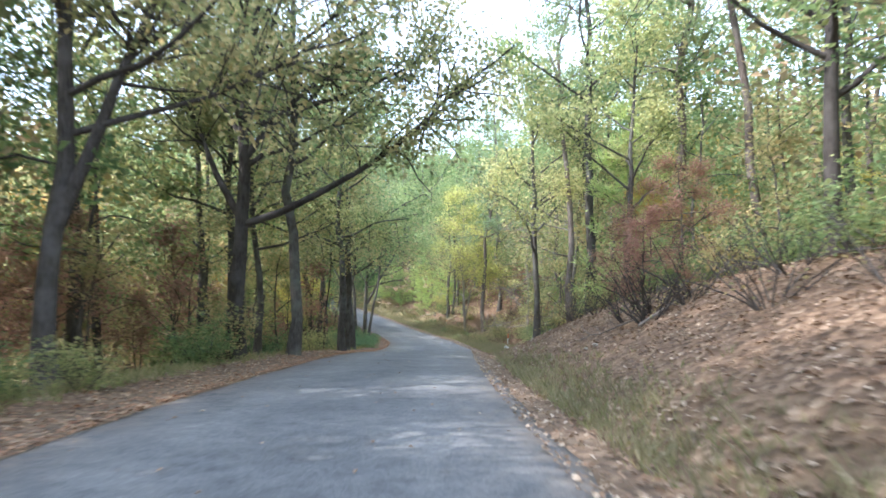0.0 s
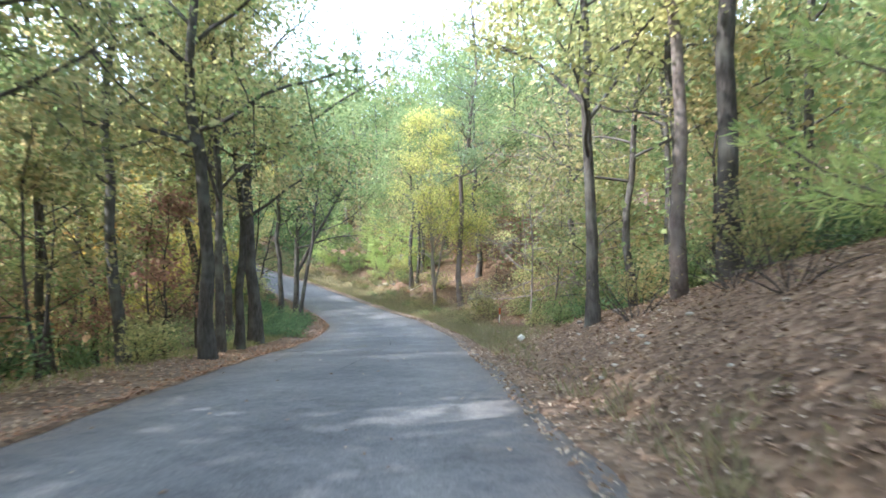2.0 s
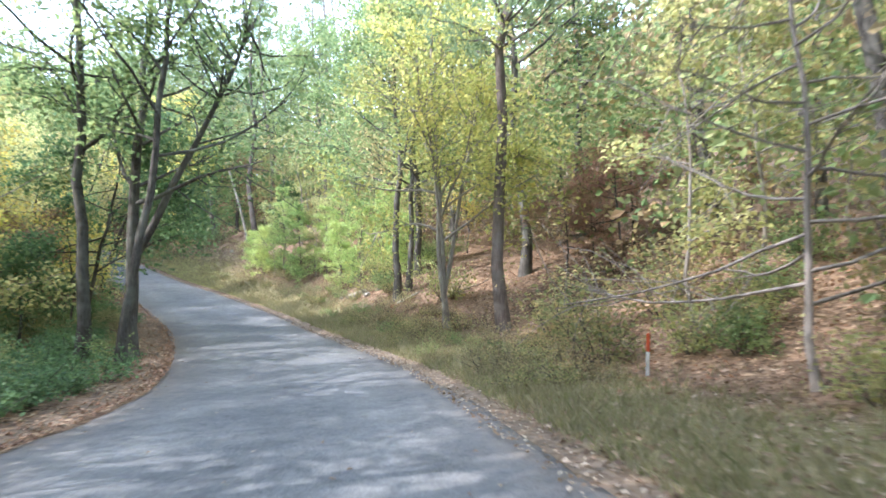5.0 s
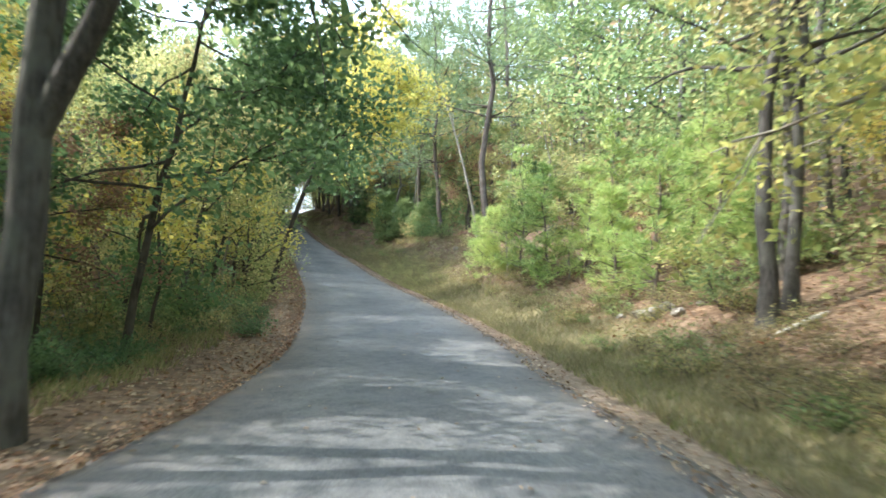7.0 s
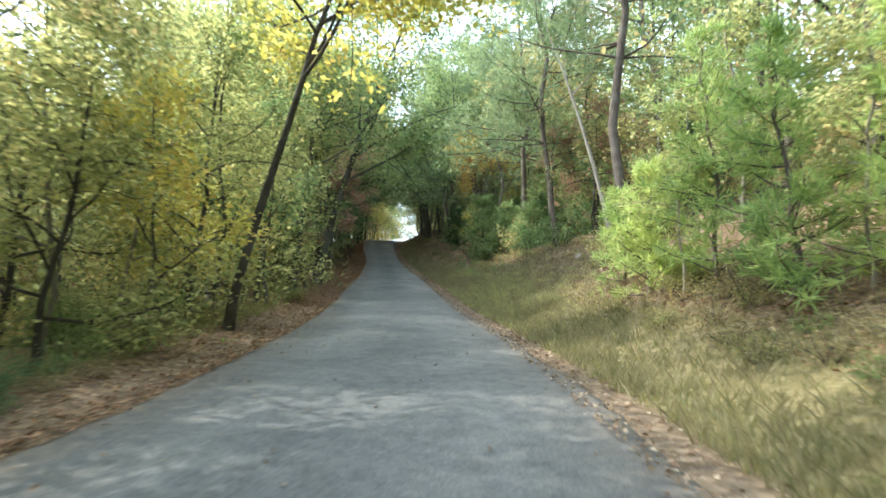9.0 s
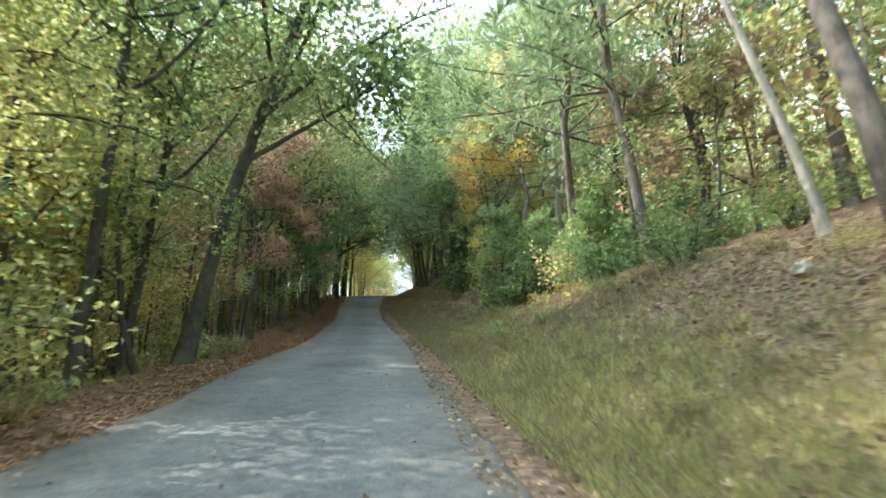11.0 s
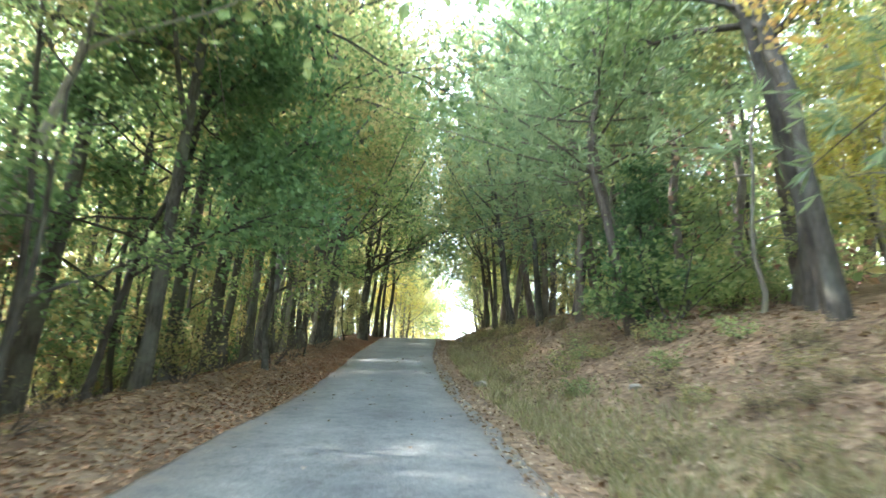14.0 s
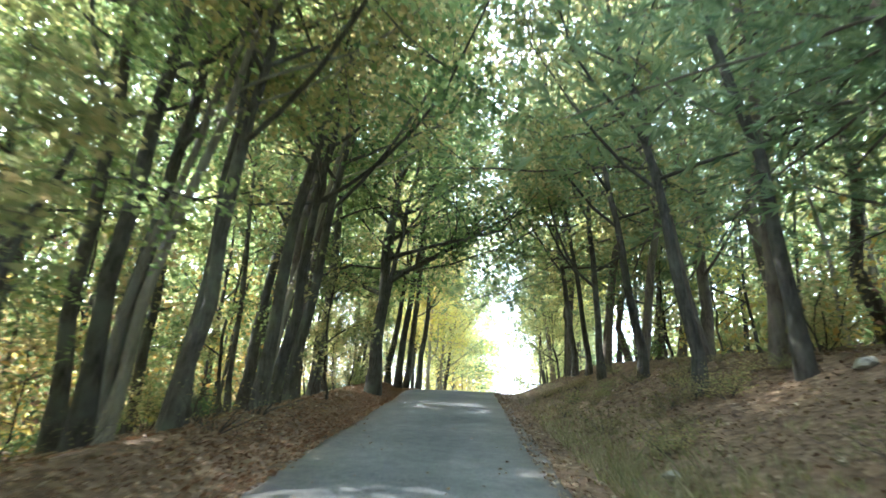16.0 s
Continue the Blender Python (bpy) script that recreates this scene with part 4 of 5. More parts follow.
for kind, x, y, turn, size in (
        (leaners[3], -23.5, 80.3, -20, 0.6), (leaners[1], -25.2, 83.0, -25, 0.9), (yellows[1], -28.5, 84.5, 0, 0.72), (yellows[1], -33.3, 87.7, 120, 0.8), (oaks[0], -30.5, 84.0, 120, 0.95), (yellows[2], -26.5, 80.5, 50, 1.1), (yellows[2], -22.6, 77.8, 10, 0.6), (saplings[3], -24.9, 80.0, 130, 0.9), (yellows[2], -26.6, 82.6, 220, 0.66), (saplings[0], -29.4, 86.2, 300, 1.1), (saplings[2], -23.4, 79.6, 0, 1.0), (saplings[3], -22.2, 76.0, 0, 0.8), (saplings[2], -21.2, 75.2, 80, 0.9), (yellows[2], -20.2, 73.6, 80, 0.6),
        (oaks[3], -36.2, 87.4, 0, 0.9), (leaners[3], -34.7, 93.4, -25, 0.85), (leaners[1], -35.3, 95.0, -35, 0.9), (leaners[2], -36.0, 99.4, -30, 1.0),
        (leaners[3], -37.6, 98.1, -10, 0.95), (reds[1], -28.9, 90.1, 0, 1.1), (reds[0], -36.8, 94.6, 90, 0.9), (leaners[0], -41.0, 104.4, -30, 0.9), (leaners[1], -42.1, 105.5, -20, 1.0),
        (leaners[3], -43.3, 105.8, -40, 1.0), (leaners[0], -39.3, 102.0, -25, 1.0), (leaners[0], -44.9, 109.7, -30, 0.95), (leaners[0], -47.4, 111.1, -15, 1.0),
        (leaners[3], -47.8, 112.6, 0, 0.95), (leaners[0], -46.5, 110.0, -50, 0.9), (pines[1], -49.0, 116.4, 0, 0.85), (pines[0], -49.7, 117.4, 60, 0.85), (oaks[0], -53.5, 118.3, 20, 1.0),
        (leaners[3], -51.7, 119.8, -30, 1.0), (leaners[1], -53.2, 124.3, -30, 1.0), (leaners[0], -54.6, 127.4, -20, 1.0), (leaners[2], -56.4, 130.0, -30, 1.0), (oaks[1], -58.5, 133.5, 0, 1.0), (yellows[1], -61.0, 137.6, 0, 1.1), (yellows[0], -63.5, 142.5, 60, 1.0)):
    plant(kind, x, y, turn, size)
for kind, x, y, turn, size in (
        (oaks[0], -11.8, 99.3, 0, 1.0), (junipers[0], -21.7, 97.1, 0, 0.95), (shrubs[2], -22.4, 97.9, 20, 1.0), (shrubs[0], -20.3, 96.4, 80, 1.2), (shrubs[0], -19.0, 95.4, 10, 1.2), (shrubs[3], -23.1, 99.4, 140, 0.9), (junipers[1], -19.8, 96.2, 200, 0.9), (cedars[0], -17.4, 95.4, 0, 0.6), (junipers[1], -17.9, 94.6, 90, 0.7), (junipers[0], -23.0, 101.3, 0, 0.9), (junipers[1], -20.4, 104.2, 50, 1.0), (junipers[1], -20.9, 100.6, 150, 1.0), (junipers[1], -18.6, 98.8, 250, 0.8), (saplings[2], -23.7, 99.6, 50, 0.75), (junipers[1], -17.0, 92.9, 30, 0.75), (shrubs[0], -16.6, 91.8, 10, 1.1), (shrubs[0], -16.0, 93.4, 100, 1.2), (saplings[3], -15.6, 92.4, 30, 0.9), (cedars[1], -29.4, 107.8, 0, 0.6), (oranges[0], -23.8, 100.2, 0, 0.85),
        (shrubs[1], -28.9, 107.3, 0, 1.6), (shrubs[0], -32.2, 112.6, 50, 0.7), (pines[1], -30.6, 114.8, 0, 0.95), (pines[0], -29.9, 114.3, 90, 0.9),
        (oaks[2], -28.4, 119.8, 60, 1.0), (pines[2], -37.8, 126.2, 0, 1.05), (limby[0], -40.6, 127.2, 0, 1.0), (limby[0], -33.8, 117.0, 140, 0.85), (pines[1], -27.6, 113.2, 20, 0.9), (pines[0], -26.3, 110.6, 70, 0.85), (saplings[1], -26.9, 106.9, 0, 1.2), (saplings[1], -31.0, 110.7, 80, 1.2), (yellows[2], -24.6, 108.4, 0, 0.7), (pines[1], -35.2, 122.5, 0, 1.0), (pines[0], -33.0, 124.0, 10, 1.05),
        (pines[1], -35.6, 128.5, 70, 1.05), (pines[0], -38.8, 132.0, 20, 1.0), (pines[2], -44.5, 137.8, 200, 0.95), (pines[1], -45.9, 134.4, 0, 0.9), (oaks[4], -47.2, 139.0, 0, 0.9), (yellows[1], -51.5, 144.0, 0, 1.2),
        (oaks[3], -14.0, 94.6, 0, 0.85), (reds[1], -13.6, 93.5, 90, 0.9), (shrubs[1], -14.0, 88.8, 0, 1.0), (shrubs[2], -17.8, 93.2, 30, 1.0), (shrubs[1], -19.6, 95.6, 0, 1.1)):
    plant(kind, x, y, turn, size)
pale_leaner = broadleaf("oak_tree", "slim pale-barked tree leaning towards the lane", 313, "olive", BARK_PALE, 5200, 0.16, 0.55, height=14, r0=0.1, clear=0.42, limbs=12, spread=0.26, rise=0.5, twigs=5, lean=(0.2, 0.0))
for x, y, turn, size in ((-45.2, 109.9, 25, 0.95), (-44.2, 109.7, 30, 1.0), (-49.0, 115.8, 40, 1.15), (-35.6, 96.4, 30, 1.0)):
    plant(pale_leaner, x, y, turn, size)
wye = broadleaf("maple_tree", "pale-stemmed forked tree with a thin olive crown", 311, "olive", BARK_PALE, 4200, 0.22, 0.55, height=14, r0=0.16, clear=0.45, limbs=12, spread=0.24, rise=0.6, twigs=5,
                forks=((0.5, 2.7, 1.1, 5.0, 0.7, 0.0), (0.62, 0.4, 0.8, 4.0, 0.6, 0.0)))
plant(wye, -20.5, 100.3)
holly = broadleaf("holly_tree", "broad evergreen with a dense deep green crown over the lane", 312, "dark", BARK_DARK, 20000, 0.15, 0.48, height=8.5, r0=0.085, clear=0.3, limbs=18, spread=0.44, rise=0.2, twigs=6, lean=(0.2, 0.0))
plant(holly, -10.8, 60.2)
plant(holly, *(float(q) for q in spot(111.5, -5.4)), 37, 0.95)
sunlit = [broadleaf("maple_tree", "slim dark-stemmed maple with sunlit yellow-green leaves", 325 + i, cc, BARK_DARK, 9500, 0.13, 0.5, height=h, r0=0.075, clear=0.12, limbs=20, spread=0.33, rise=0.45, twigs=5, wob=0.08, lean=(0.1, 0.0))
          for i, (cc, h) in enumerate((("lime", 9.5), ("lime", 8.5)))]
for k, (s, l, turn, size) in enumerate(((70.5, -8.6, 40, 0.85), (73.5, -6.6, 60, 0.8), (76.5, -9.0, 160, 1.05), (79.5, -6.3, 20, 1.0), (83, -8.4, 90, 1.1), (86.5, -5.9, 30, 1.05), (91, -7.6, 50, 1.1))):
    plant(sunlit[k % 2], *(float(q) for q in spot(s, l)), turn, size)
roof = [broadleaf("oak_tree", "oak whose wide green crown closes over the road", 315 + i, cc, BARK_OAK, 8200, 0.165, 0.65, height=h, r0=0.135, clear=0.36, limbs=15, spread=0.42, rise=0.45, twigs=5, lean=(0.14, 0.0))
        for i, (cc, h) in enumerate((("green", 13.5), ("olive", 12.0)))]
for k, s in enumerate((86, 92, 98, 104, 111, 118, 125, 132, 139, 147, 155, 164)):
    near = s > 117
    for side, l in ((-1, -4.9 + 0.5 * near), (1, 4.9 - 0.5 * near)):
        if s < 90 or s in (98, 111) or (side > 0 and (s < 97 or k % 2)):
            continue
        ss = s + (3 if side > 0 else 0)
        x, y = (float(q) for q in spot(ss, l + (1.2 if side > 0 and s < 110 else 0) - 0.5 * math.sin(k * 2.1)))
        out = math.degrees(math.atan2(-np.interp(ss, FS, FT[:, 0]), np.interp(ss, FS, FT[:, 1]))) + (180 if side > 0 else 0)
        plant(roof[(k + (side > 0)) % 2], x, y, out + 25 * math.sin(k * 1.7), 0.9 + 0.22 * near + 0.12 * math.sin(k * 2.9))
for s, l, turn, size in ((130, -4.6, 20, 1.05), (134, 4.9, 200, 1.1), (144, 4.6, 230, 1.1)):
    plant(roof[0 if l < 0 else 1], *(float(q) for q in spot(s, l)), turn, size)
bough = broadleaf("oak_tree", "oak with one long level limb over the road", 320, "green", BARK_OAK, 6000, 0.19, 0.55, height=15, r0=0.2, clear=0.45, limbs=14, spread=0.28, rise=0.5, twigs=5, forks=((0.39, 0.0, 0.12, 4.8, 0.5, 0.0),))
plant(bough, *(float(q) for q in spot(104.6, -5.2)), 37)
high_pine = pine("pine_tree", "big pine whose boughs hang high over the lane", 212, 17, 0.14, 0.27, 15, 5.0, dense=1.5, blades=7, length=0.38, width=0.03, droop=0.06)
for s, l, turn, size in ((92, 7.0, 150, 1.15), (98, 7.0, 290, 1.15), (103, 6.2, 30, 0.9), (114, 5.4, 200, 0.9), (121, 6.0, 90, 1.0), (128, 5.9, 300, 1.05), (136, 5.4, 10, 1.1), (117.5, 6.4, 250, 1.15), (124.5, 6.6, 20, 1.3), (132, 6.0, 170, 1.35), (140.5, 5.2, 60, 1.35), (145, 4.5, 100, 1.1), (154, 4.5, 240, 1.1)):
    plant(high_pine, *(float(q) for q in spot(s, l)), turn, size)
dark_fork = broadleaf("oak_tree", "dark forked oak leaning from the top of the bank", 330, "green", BARK_DARK, 9000, 0.16, 0.55, height=14, r0=0.145, clear=0.42, limbs=14, spread=0.3, rise=0.4, twigs=5, lean=(0.16, 0.0), wob=0.05,
                      forks=((0.5, 0.2, 0.75, 5.0, 0.8, 0.0), (0.58, 3.4, 1.0, 4.0, 0.6, 0.0)))
plant(dark_fork, -25.6, 105.2, -146)
plant(pines[1], -26.3, 107.9, 130, 0.9)
low_pine = pine("pine_tree", "dark pine with shaggy boughs hanging to the bank", 335, 11, 0.15, 0.07, 18, 3.8, dense=1.5, blades=7, length=0.32, width=0.024, droop=0.18)
for x, y, turn, size in ((-33.2, 117.0, 0, 1.0), (-31.0, 119.5, 300, 1.1)):
    plant(low_pine, x, y, turn, size)
for k, (s, l, turn, size) in enumerate(((151, 4.6, 200, 0.9), (159, 4.2, 240, 1.0), (169, 3.8, 210, 1.15), (166, -4.4, 40, 1.0))):
    plant(sunlit[k % 2], *(float(q) for q in spot(s, l)), turn, size)
high_oak = broadleaf("oak_tree", "tall slim oak with a thin green crown high over the lane", 340, "green", BARK_OAK, 5200, 0.165, 0.6, height=17, r0=0.14, clear=0.52, limbs=13, spread=0.28, rise=0.4, twigs=5, lean=(0.12, 0.0))
for s, l, turn, size in ((113, -5.2, 36, 1.0), (120, -5.0, 20, 1.05), (126, 5.4, 215, 1.0), (129, -4.6, 40, 1.1), (108.5, 6.4, 215, 0.95)):
    plant(high_oak, *(float(q) for q in spot(s, l)), turn, size)
leaning = broadleaf("dead_tree", "pale barkless leaning trunk on top of the bank", 310, "olive", BARK_PALE, 0, 0.1, 0.3, height=10, r0=0.11, clear=0.6, limbs=6, spread=0.12, rise=0.8, twigs=2, wob=0.015, lean=(-0.26, 0.02))
plant(leaning, -11.4, 87.4, 20)

# ---------------------------------------------------------------- the rest of the wood
rng = np.random.default_rng(77)
TAKEN = [(o.location.x, o.location.y) for o in scene.objects if o.type == 'EMPTY' and o.parent is None and o.location.z > -100]
TAKEN += [(5.03 - 0.09 * k, 48.6 - 0.7 * k) for k in range(-1, 12)]
thin_oaks = [broadleaf("oak_tree", "forest oak deeper in the wood", 400 + i, c, BARK_OAK, 3600, 0.275, 0.8, height=h, r0=r, clear=cl, limbs=11, spread=0.27, rise=0.55, twigs=3, fine=False, group="trees of the wood")
             for i, (c, h, r, cl) in enumerate((("green", 18, 0.18, 0.25), ("olive", 16, 0.15, 0.2), ("lime", 15, 0.14, 0.2), ("green", 20, 0.2, 0.4), ("orange", 13, 0.12, 0.25)))]
thin_pines = [pine("pine_tree", "straight pine deeper in the wood", 420 + i, h, r, cl, 11, 3.2, dense=0.7, blades=5, length=0.48, width=0.044)
              for i, (h, r, cl) in enumerate(((22, 0.17, 0.5), (24, 0.19, 0.42)))]


def free(x, y, gap):
    return all((x - p) ** 2 + (y - q) ** 2 > gap * gap for p, q in TAKEN)


def scatter(kinds, weights, count, side, lo, hi, s0, s1, gap, sizes):
    made = tries = 0
    while made < count and tries < count * 30:
        tries += 1
        s = rng.uniform(s0, s1)
        l = side * rng.uniform(lo, hi) + (np.interp(s, EDGE_AT, EDGE_L) + 3.0 if side < 0 else 0.0)
        x, y = (float(v) for v in spot(s, l))
        if not free(x, y, gap):
            continue
        TAKEN.append((x, y))
        made += 1
        kind, turn, size, tilt = kinds[rng.choice(len(kinds), p=weights)], rng.uniform(0, 360), rng.uniform(*sizes), rng.uniform(-3, 3)
        # the slope under the pines has a bare floor of rust-red leaves
        # and the leaf-strewn strip along the inner bend stays open
        if (gap < 1.35 and 50.5 < s < 65 and 6.6 < l < 14) or (gap < 0.95 and 56 < s < 66 and -5.5 < l < 0):
            continue
        plant(kind, x, y, turn, size, lean=tilt)


scatter(thin_oaks + thin_pines, (0.3, 0.2, 0.1, 0.2, 0.08, 0.07, 0.05), 46, -1, 9.5, 26, -34, 55, 3.0, (0.8, 1.15))
scatter(thin_oaks + thin_pines, (0.25, 0.1, 0.1, 0.2, 0.05, 0.15, 0.15), 5, -1, 10, 22, 54, 63, 3.2, (0.8, 1.1))
scatter(thin_oaks[1:3] + thin_oaks[4:], (0.3, 0.4, 0.3), 24, -1, 16, 27, 63, 97, 2.4, (0.95, 1.2))
scatter(thin_oaks + thin_pines, (0.25, 0.1, 0.1, 0.2, 0.05, 0.15, 0.15), 34, -1, 8.5, 20, 98, 165, 3.0, (0.8, 1.15))
scatter(thin_oaks + thin_pines, (0.32, 0.12, 0.04, 0.24, 0.02, 0.15, 0.11), 50, 1, 8.5, 26, -22, 80, 3.0, (0.8, 1.15))
scatter(thin_oaks + thin_pines, (0.15, 0.1, 0.1, 0.1, 0.05, 0.25, 0.25), 44, 1, 9.5, 26, 80, 165, 3.0, (0.8, 1.15))
scatter(thin_oaks + leaners[:1], (0.3, 0.1, 0.2, 0.25, 0.05, 0.1), 24, -1, 4.4, 8.5, 127, 205, 1.9, (0.75, 1.05))
scatter(thin_oaks + limby, (0.25, 0.15, 0.2, 0.2, 0.05, 0.15), 26, 1, 4.2, 8.5, 130, 205, 1.9, (0.75, 1.0))
scatter([roof[0], roof[1], leaners[1], thin_oaks[0]], (0.3, 0.2, 0.3, 0.2), 10, -1, 9, 18, 96, 190, 2.6, (1.0, 1.35))
# added oaks, mostly unseen behind the start, that close the wood and block sun
scatter(oaks[:4], (0.25, 0.25, 0.25, 0.25), 9, -1, 6.5, 12, -26, 6, 3.0, (0.9, 1.1))
# extra tall oaks, added to keep the sun off the first right bank
scatter([thin_oaks[0], thin_oaks[1], thin_oaks[3]], (0.35, 0.25, 0.4), 7, -1, 10, 19, -10, 34, 2.4, (0.95, 1.2))
scatter(saplings, (0.3, 0.15, 0.1, 0.3, 0.15), 44, -1, 6.0, 16, -4, 80, 1.4, (0.7, 1.3))
scatter(saplings, (0.45, 0.05, 0.06, 0.38, 0.06), 34, -1, 5.0, 16, 80, 150, 1.4, (0.7, 1.2))
scatter(saplings, (0.36, 0.07, 0.03, 0.46, 0.08), 34, 1, 6.5, 18, 0, 46, 1.3, (0.7, 1.3))
scatter(saplings, (0.25, 0.25, 0.1, 0.3, 0.1), 16, 1, 6.5, 18, 46, 75, 1.3, (0.7, 1.3))
scatter(saplings, (0.25, 0.25, 0.1, 0.3, 0.1), 34, 1, 7.0, 18, 80, 150, 1.3, (0.7, 1.3))
scatter(saplings, (0.15, 0.45, 0.15, 0.1, 0.15), 22, 1, 6.5, 14, 48, 66, 1.2, (0.7, 1.2))
scatter(shrubs, (0.0, 0.22, 0.3, 0.4, 0.08), 24, 1, 6.0, 13, 40, 68, 0.9, (0.7, 1.2))
scatter([saplings[4], reds[0]], (0.7, 0.3), 12, -1, 8, 15, 12, 40, 1.2, (0.5, 0.8))
scatter(shrubs, (0.3, 0.3, 0.25, 0.1, 0.05), 64, -1, 5.2, 14, -3, 90, 0.9, (0.5, 1.0))
scatter(shrubs, (0.3, 0.3, 0.25, 0.1, 0.05), 30, -1, 5.0, 14, 90, 150, 0.9, (0.5, 1.0))
scatter(shrubs, (0.4, 0.35, 0.2, 0.0, 0.05), 26, 1, 5.4, 14, 26, 46, 0.9, (0.7, 1.4))
scatter(shrubs, (0.15, 0.25, 0.25, 0.27, 0.08), 22, 1, 5.6, 15, 46, 66, 0.9, (0.7, 1.3))
scatter(shrubs, (0.3, 0.25, 0.25, 0.15, 0.05), 34, 1, 6.6, 16, 0, 26, 0.9, (0.6, 1.1))
scatter(shrubs, (0.1, 0.3, 0.35, 0.2, 0.05), 30, 1, 6.6, 16, 80, 150, 0.9, (0.5, 1.1))
weeds = [shrub("weed_clump", "low clump of green roadside weeds", 258 + i, c, 1.6, 9, 420, 0.17, 0.24, 0.8) for i, c in enumerate(("olive", "green", "dark"))]
scatter(weeds, (0.25, 0.25, 0.5), 46, -1, 4.6, 8.5, 46, 74, 0.6, (0.3, 0.65))
scatter(weeds[:2], (0.5, 0.5), 30, 1, 2.7, 5.6, 90, 114, 0.5, (0.22, 0.42))
scatter(weeds[:2], (0.5, 0.5), 24, 1, 3.2, 5.2, 50, 74, 0.5, (0.2, 0.4))
scatter(weeds[:2], (0.4, 0.6), 18, -1, 4.0, 6.5, 60, 100, 0.5, (0.25, 0.5))
heaths = [shrub("weed_clump", "dense clump of dull olive and brown weeds", 270 + i, c, 1.5, 11, 620, 0.10, 0.2, 0.75) for i, c in enumerate(("weed", "weed", "olive"))]
scatter(heaths, (0.4, 0.35, 0.25), 80, 1, 3.3, 6.0, 47, 77, 0.5, (0.3, 0.62))
scatter(heaths, (0.4, 0.3, 0.3), 70, 1, 2.2, 6.8, 78, 108, 0.45, (0.14, 0.36))
scatter(heaths, (0.4, 0.3, 0.3), 40, 1, 2.4, 6.4, 106, 140, 0.4, (0.22, 0.5))
scatter([weeds[2], shrubs[0], weeds[1]], (0.5, 0.25, 0.25), 44, -1, 3.9, 6.6, 44, 62, 0.5, (0.32, 0.6))
scatter([weeds[0], heaths[0]], (0.5, 0.5), 26, -1, 4.6, 7.0, 60, 84, 0.5, (0.25, 0.5))
scatter([weeds[2], shrubs[0], heaths[0]], (0.45, 0.25, 0.3), 30, -1, 3.9, 6.6, 58, 72, 0.45, (0.25, 0.5))
poles = [broadleaf("oak_tree", "slim young forest tree with a bare stem and high crown", 430 + i, c, b, 1500, 0.17, 0.5, height=h, r0=r, clear=0.5, limbs=11, spread=0.2, rise=0.6, twigs=3, wob=0.07, lean=(ln, 0.0), group="trees of the wood")
         for i, (c, b, h, r, ln) in enumerate((("green", BARK_OAK, 15, 0.085, 0.08), ("olive", BARK_DARK, 13, 0.065, 0.12), ("green", BARK_PALE, 14, 0.06, 0.05), ("olive", BARK_OAK, 16, 0.1, 0.1)))]
scatter(poles, (0.3, 0.3, 0.2, 0.2), 26, -1, 5.4, 12, 97, 152, 1.1, (0.75, 1.1))
scatter(poles, (0.3, 0.4, 0.1, 0.2), 8, -1, 5.4, 13, 4, 46, 1.3, (0.7, 1.05))
scatter(poles, (0.35, 0.3, 0.15, 0.2), 18, 1, 7.4, 15, 104, 150, 1.2, (0.75, 1.1))
scatter([saplings[0], saplings[3]], (0.5, 0.5), 40, -1, 4.2, 10, 86, 150, 0.9, (0.6, 1.1))
scatter(brushes, (0.5, 0.5), 24, -1, 4.2, 9, 84, 132, 0.8, (0.5, 0.9))
scatter(brushes, (0.5, 0.5), 16, 1, 4.4, 8, 5, 32, 0.8, (0.7, 1.2))
scatter(cedars, (0.5, 0.5), 3, 1, 9.5, 13, 84, 104, 2.0, (0.5, 0.75))
scatter([saplings[1], saplings[3], shrubs[3], shrubs[1]], (0.3, 0.3, 0.2, 0.2), 30, 1, 8, 15, 104, 128, 1.0, (0.5, 1.0))


def far_wood(seed, count, side, lo, hi, s0, s1, low, tall, colour, size):
    """The mass of deeper woods: countless leaves in uneven heaps."""
    g = np.random.default_rng(seed)
    heaps = max(30, count // 70)
    s, l = g.uniform(s0, s1, heaps), side * g.uniform(lo, hi, heaps)
    x, y, z = ground_at(s, l)
    c = np.stack([x, y, z + low + (tall - low) * g.random(heaps) ** 1.25], 1)
    v, f = leaves(g, c, count, 1.15, size)
    return tagged(new("far_woods", mesh_of("far_woods", v, f, LEAF[colour])), "dense mass of mixed autumn woods behind the trees", "woods", kind="stuff")


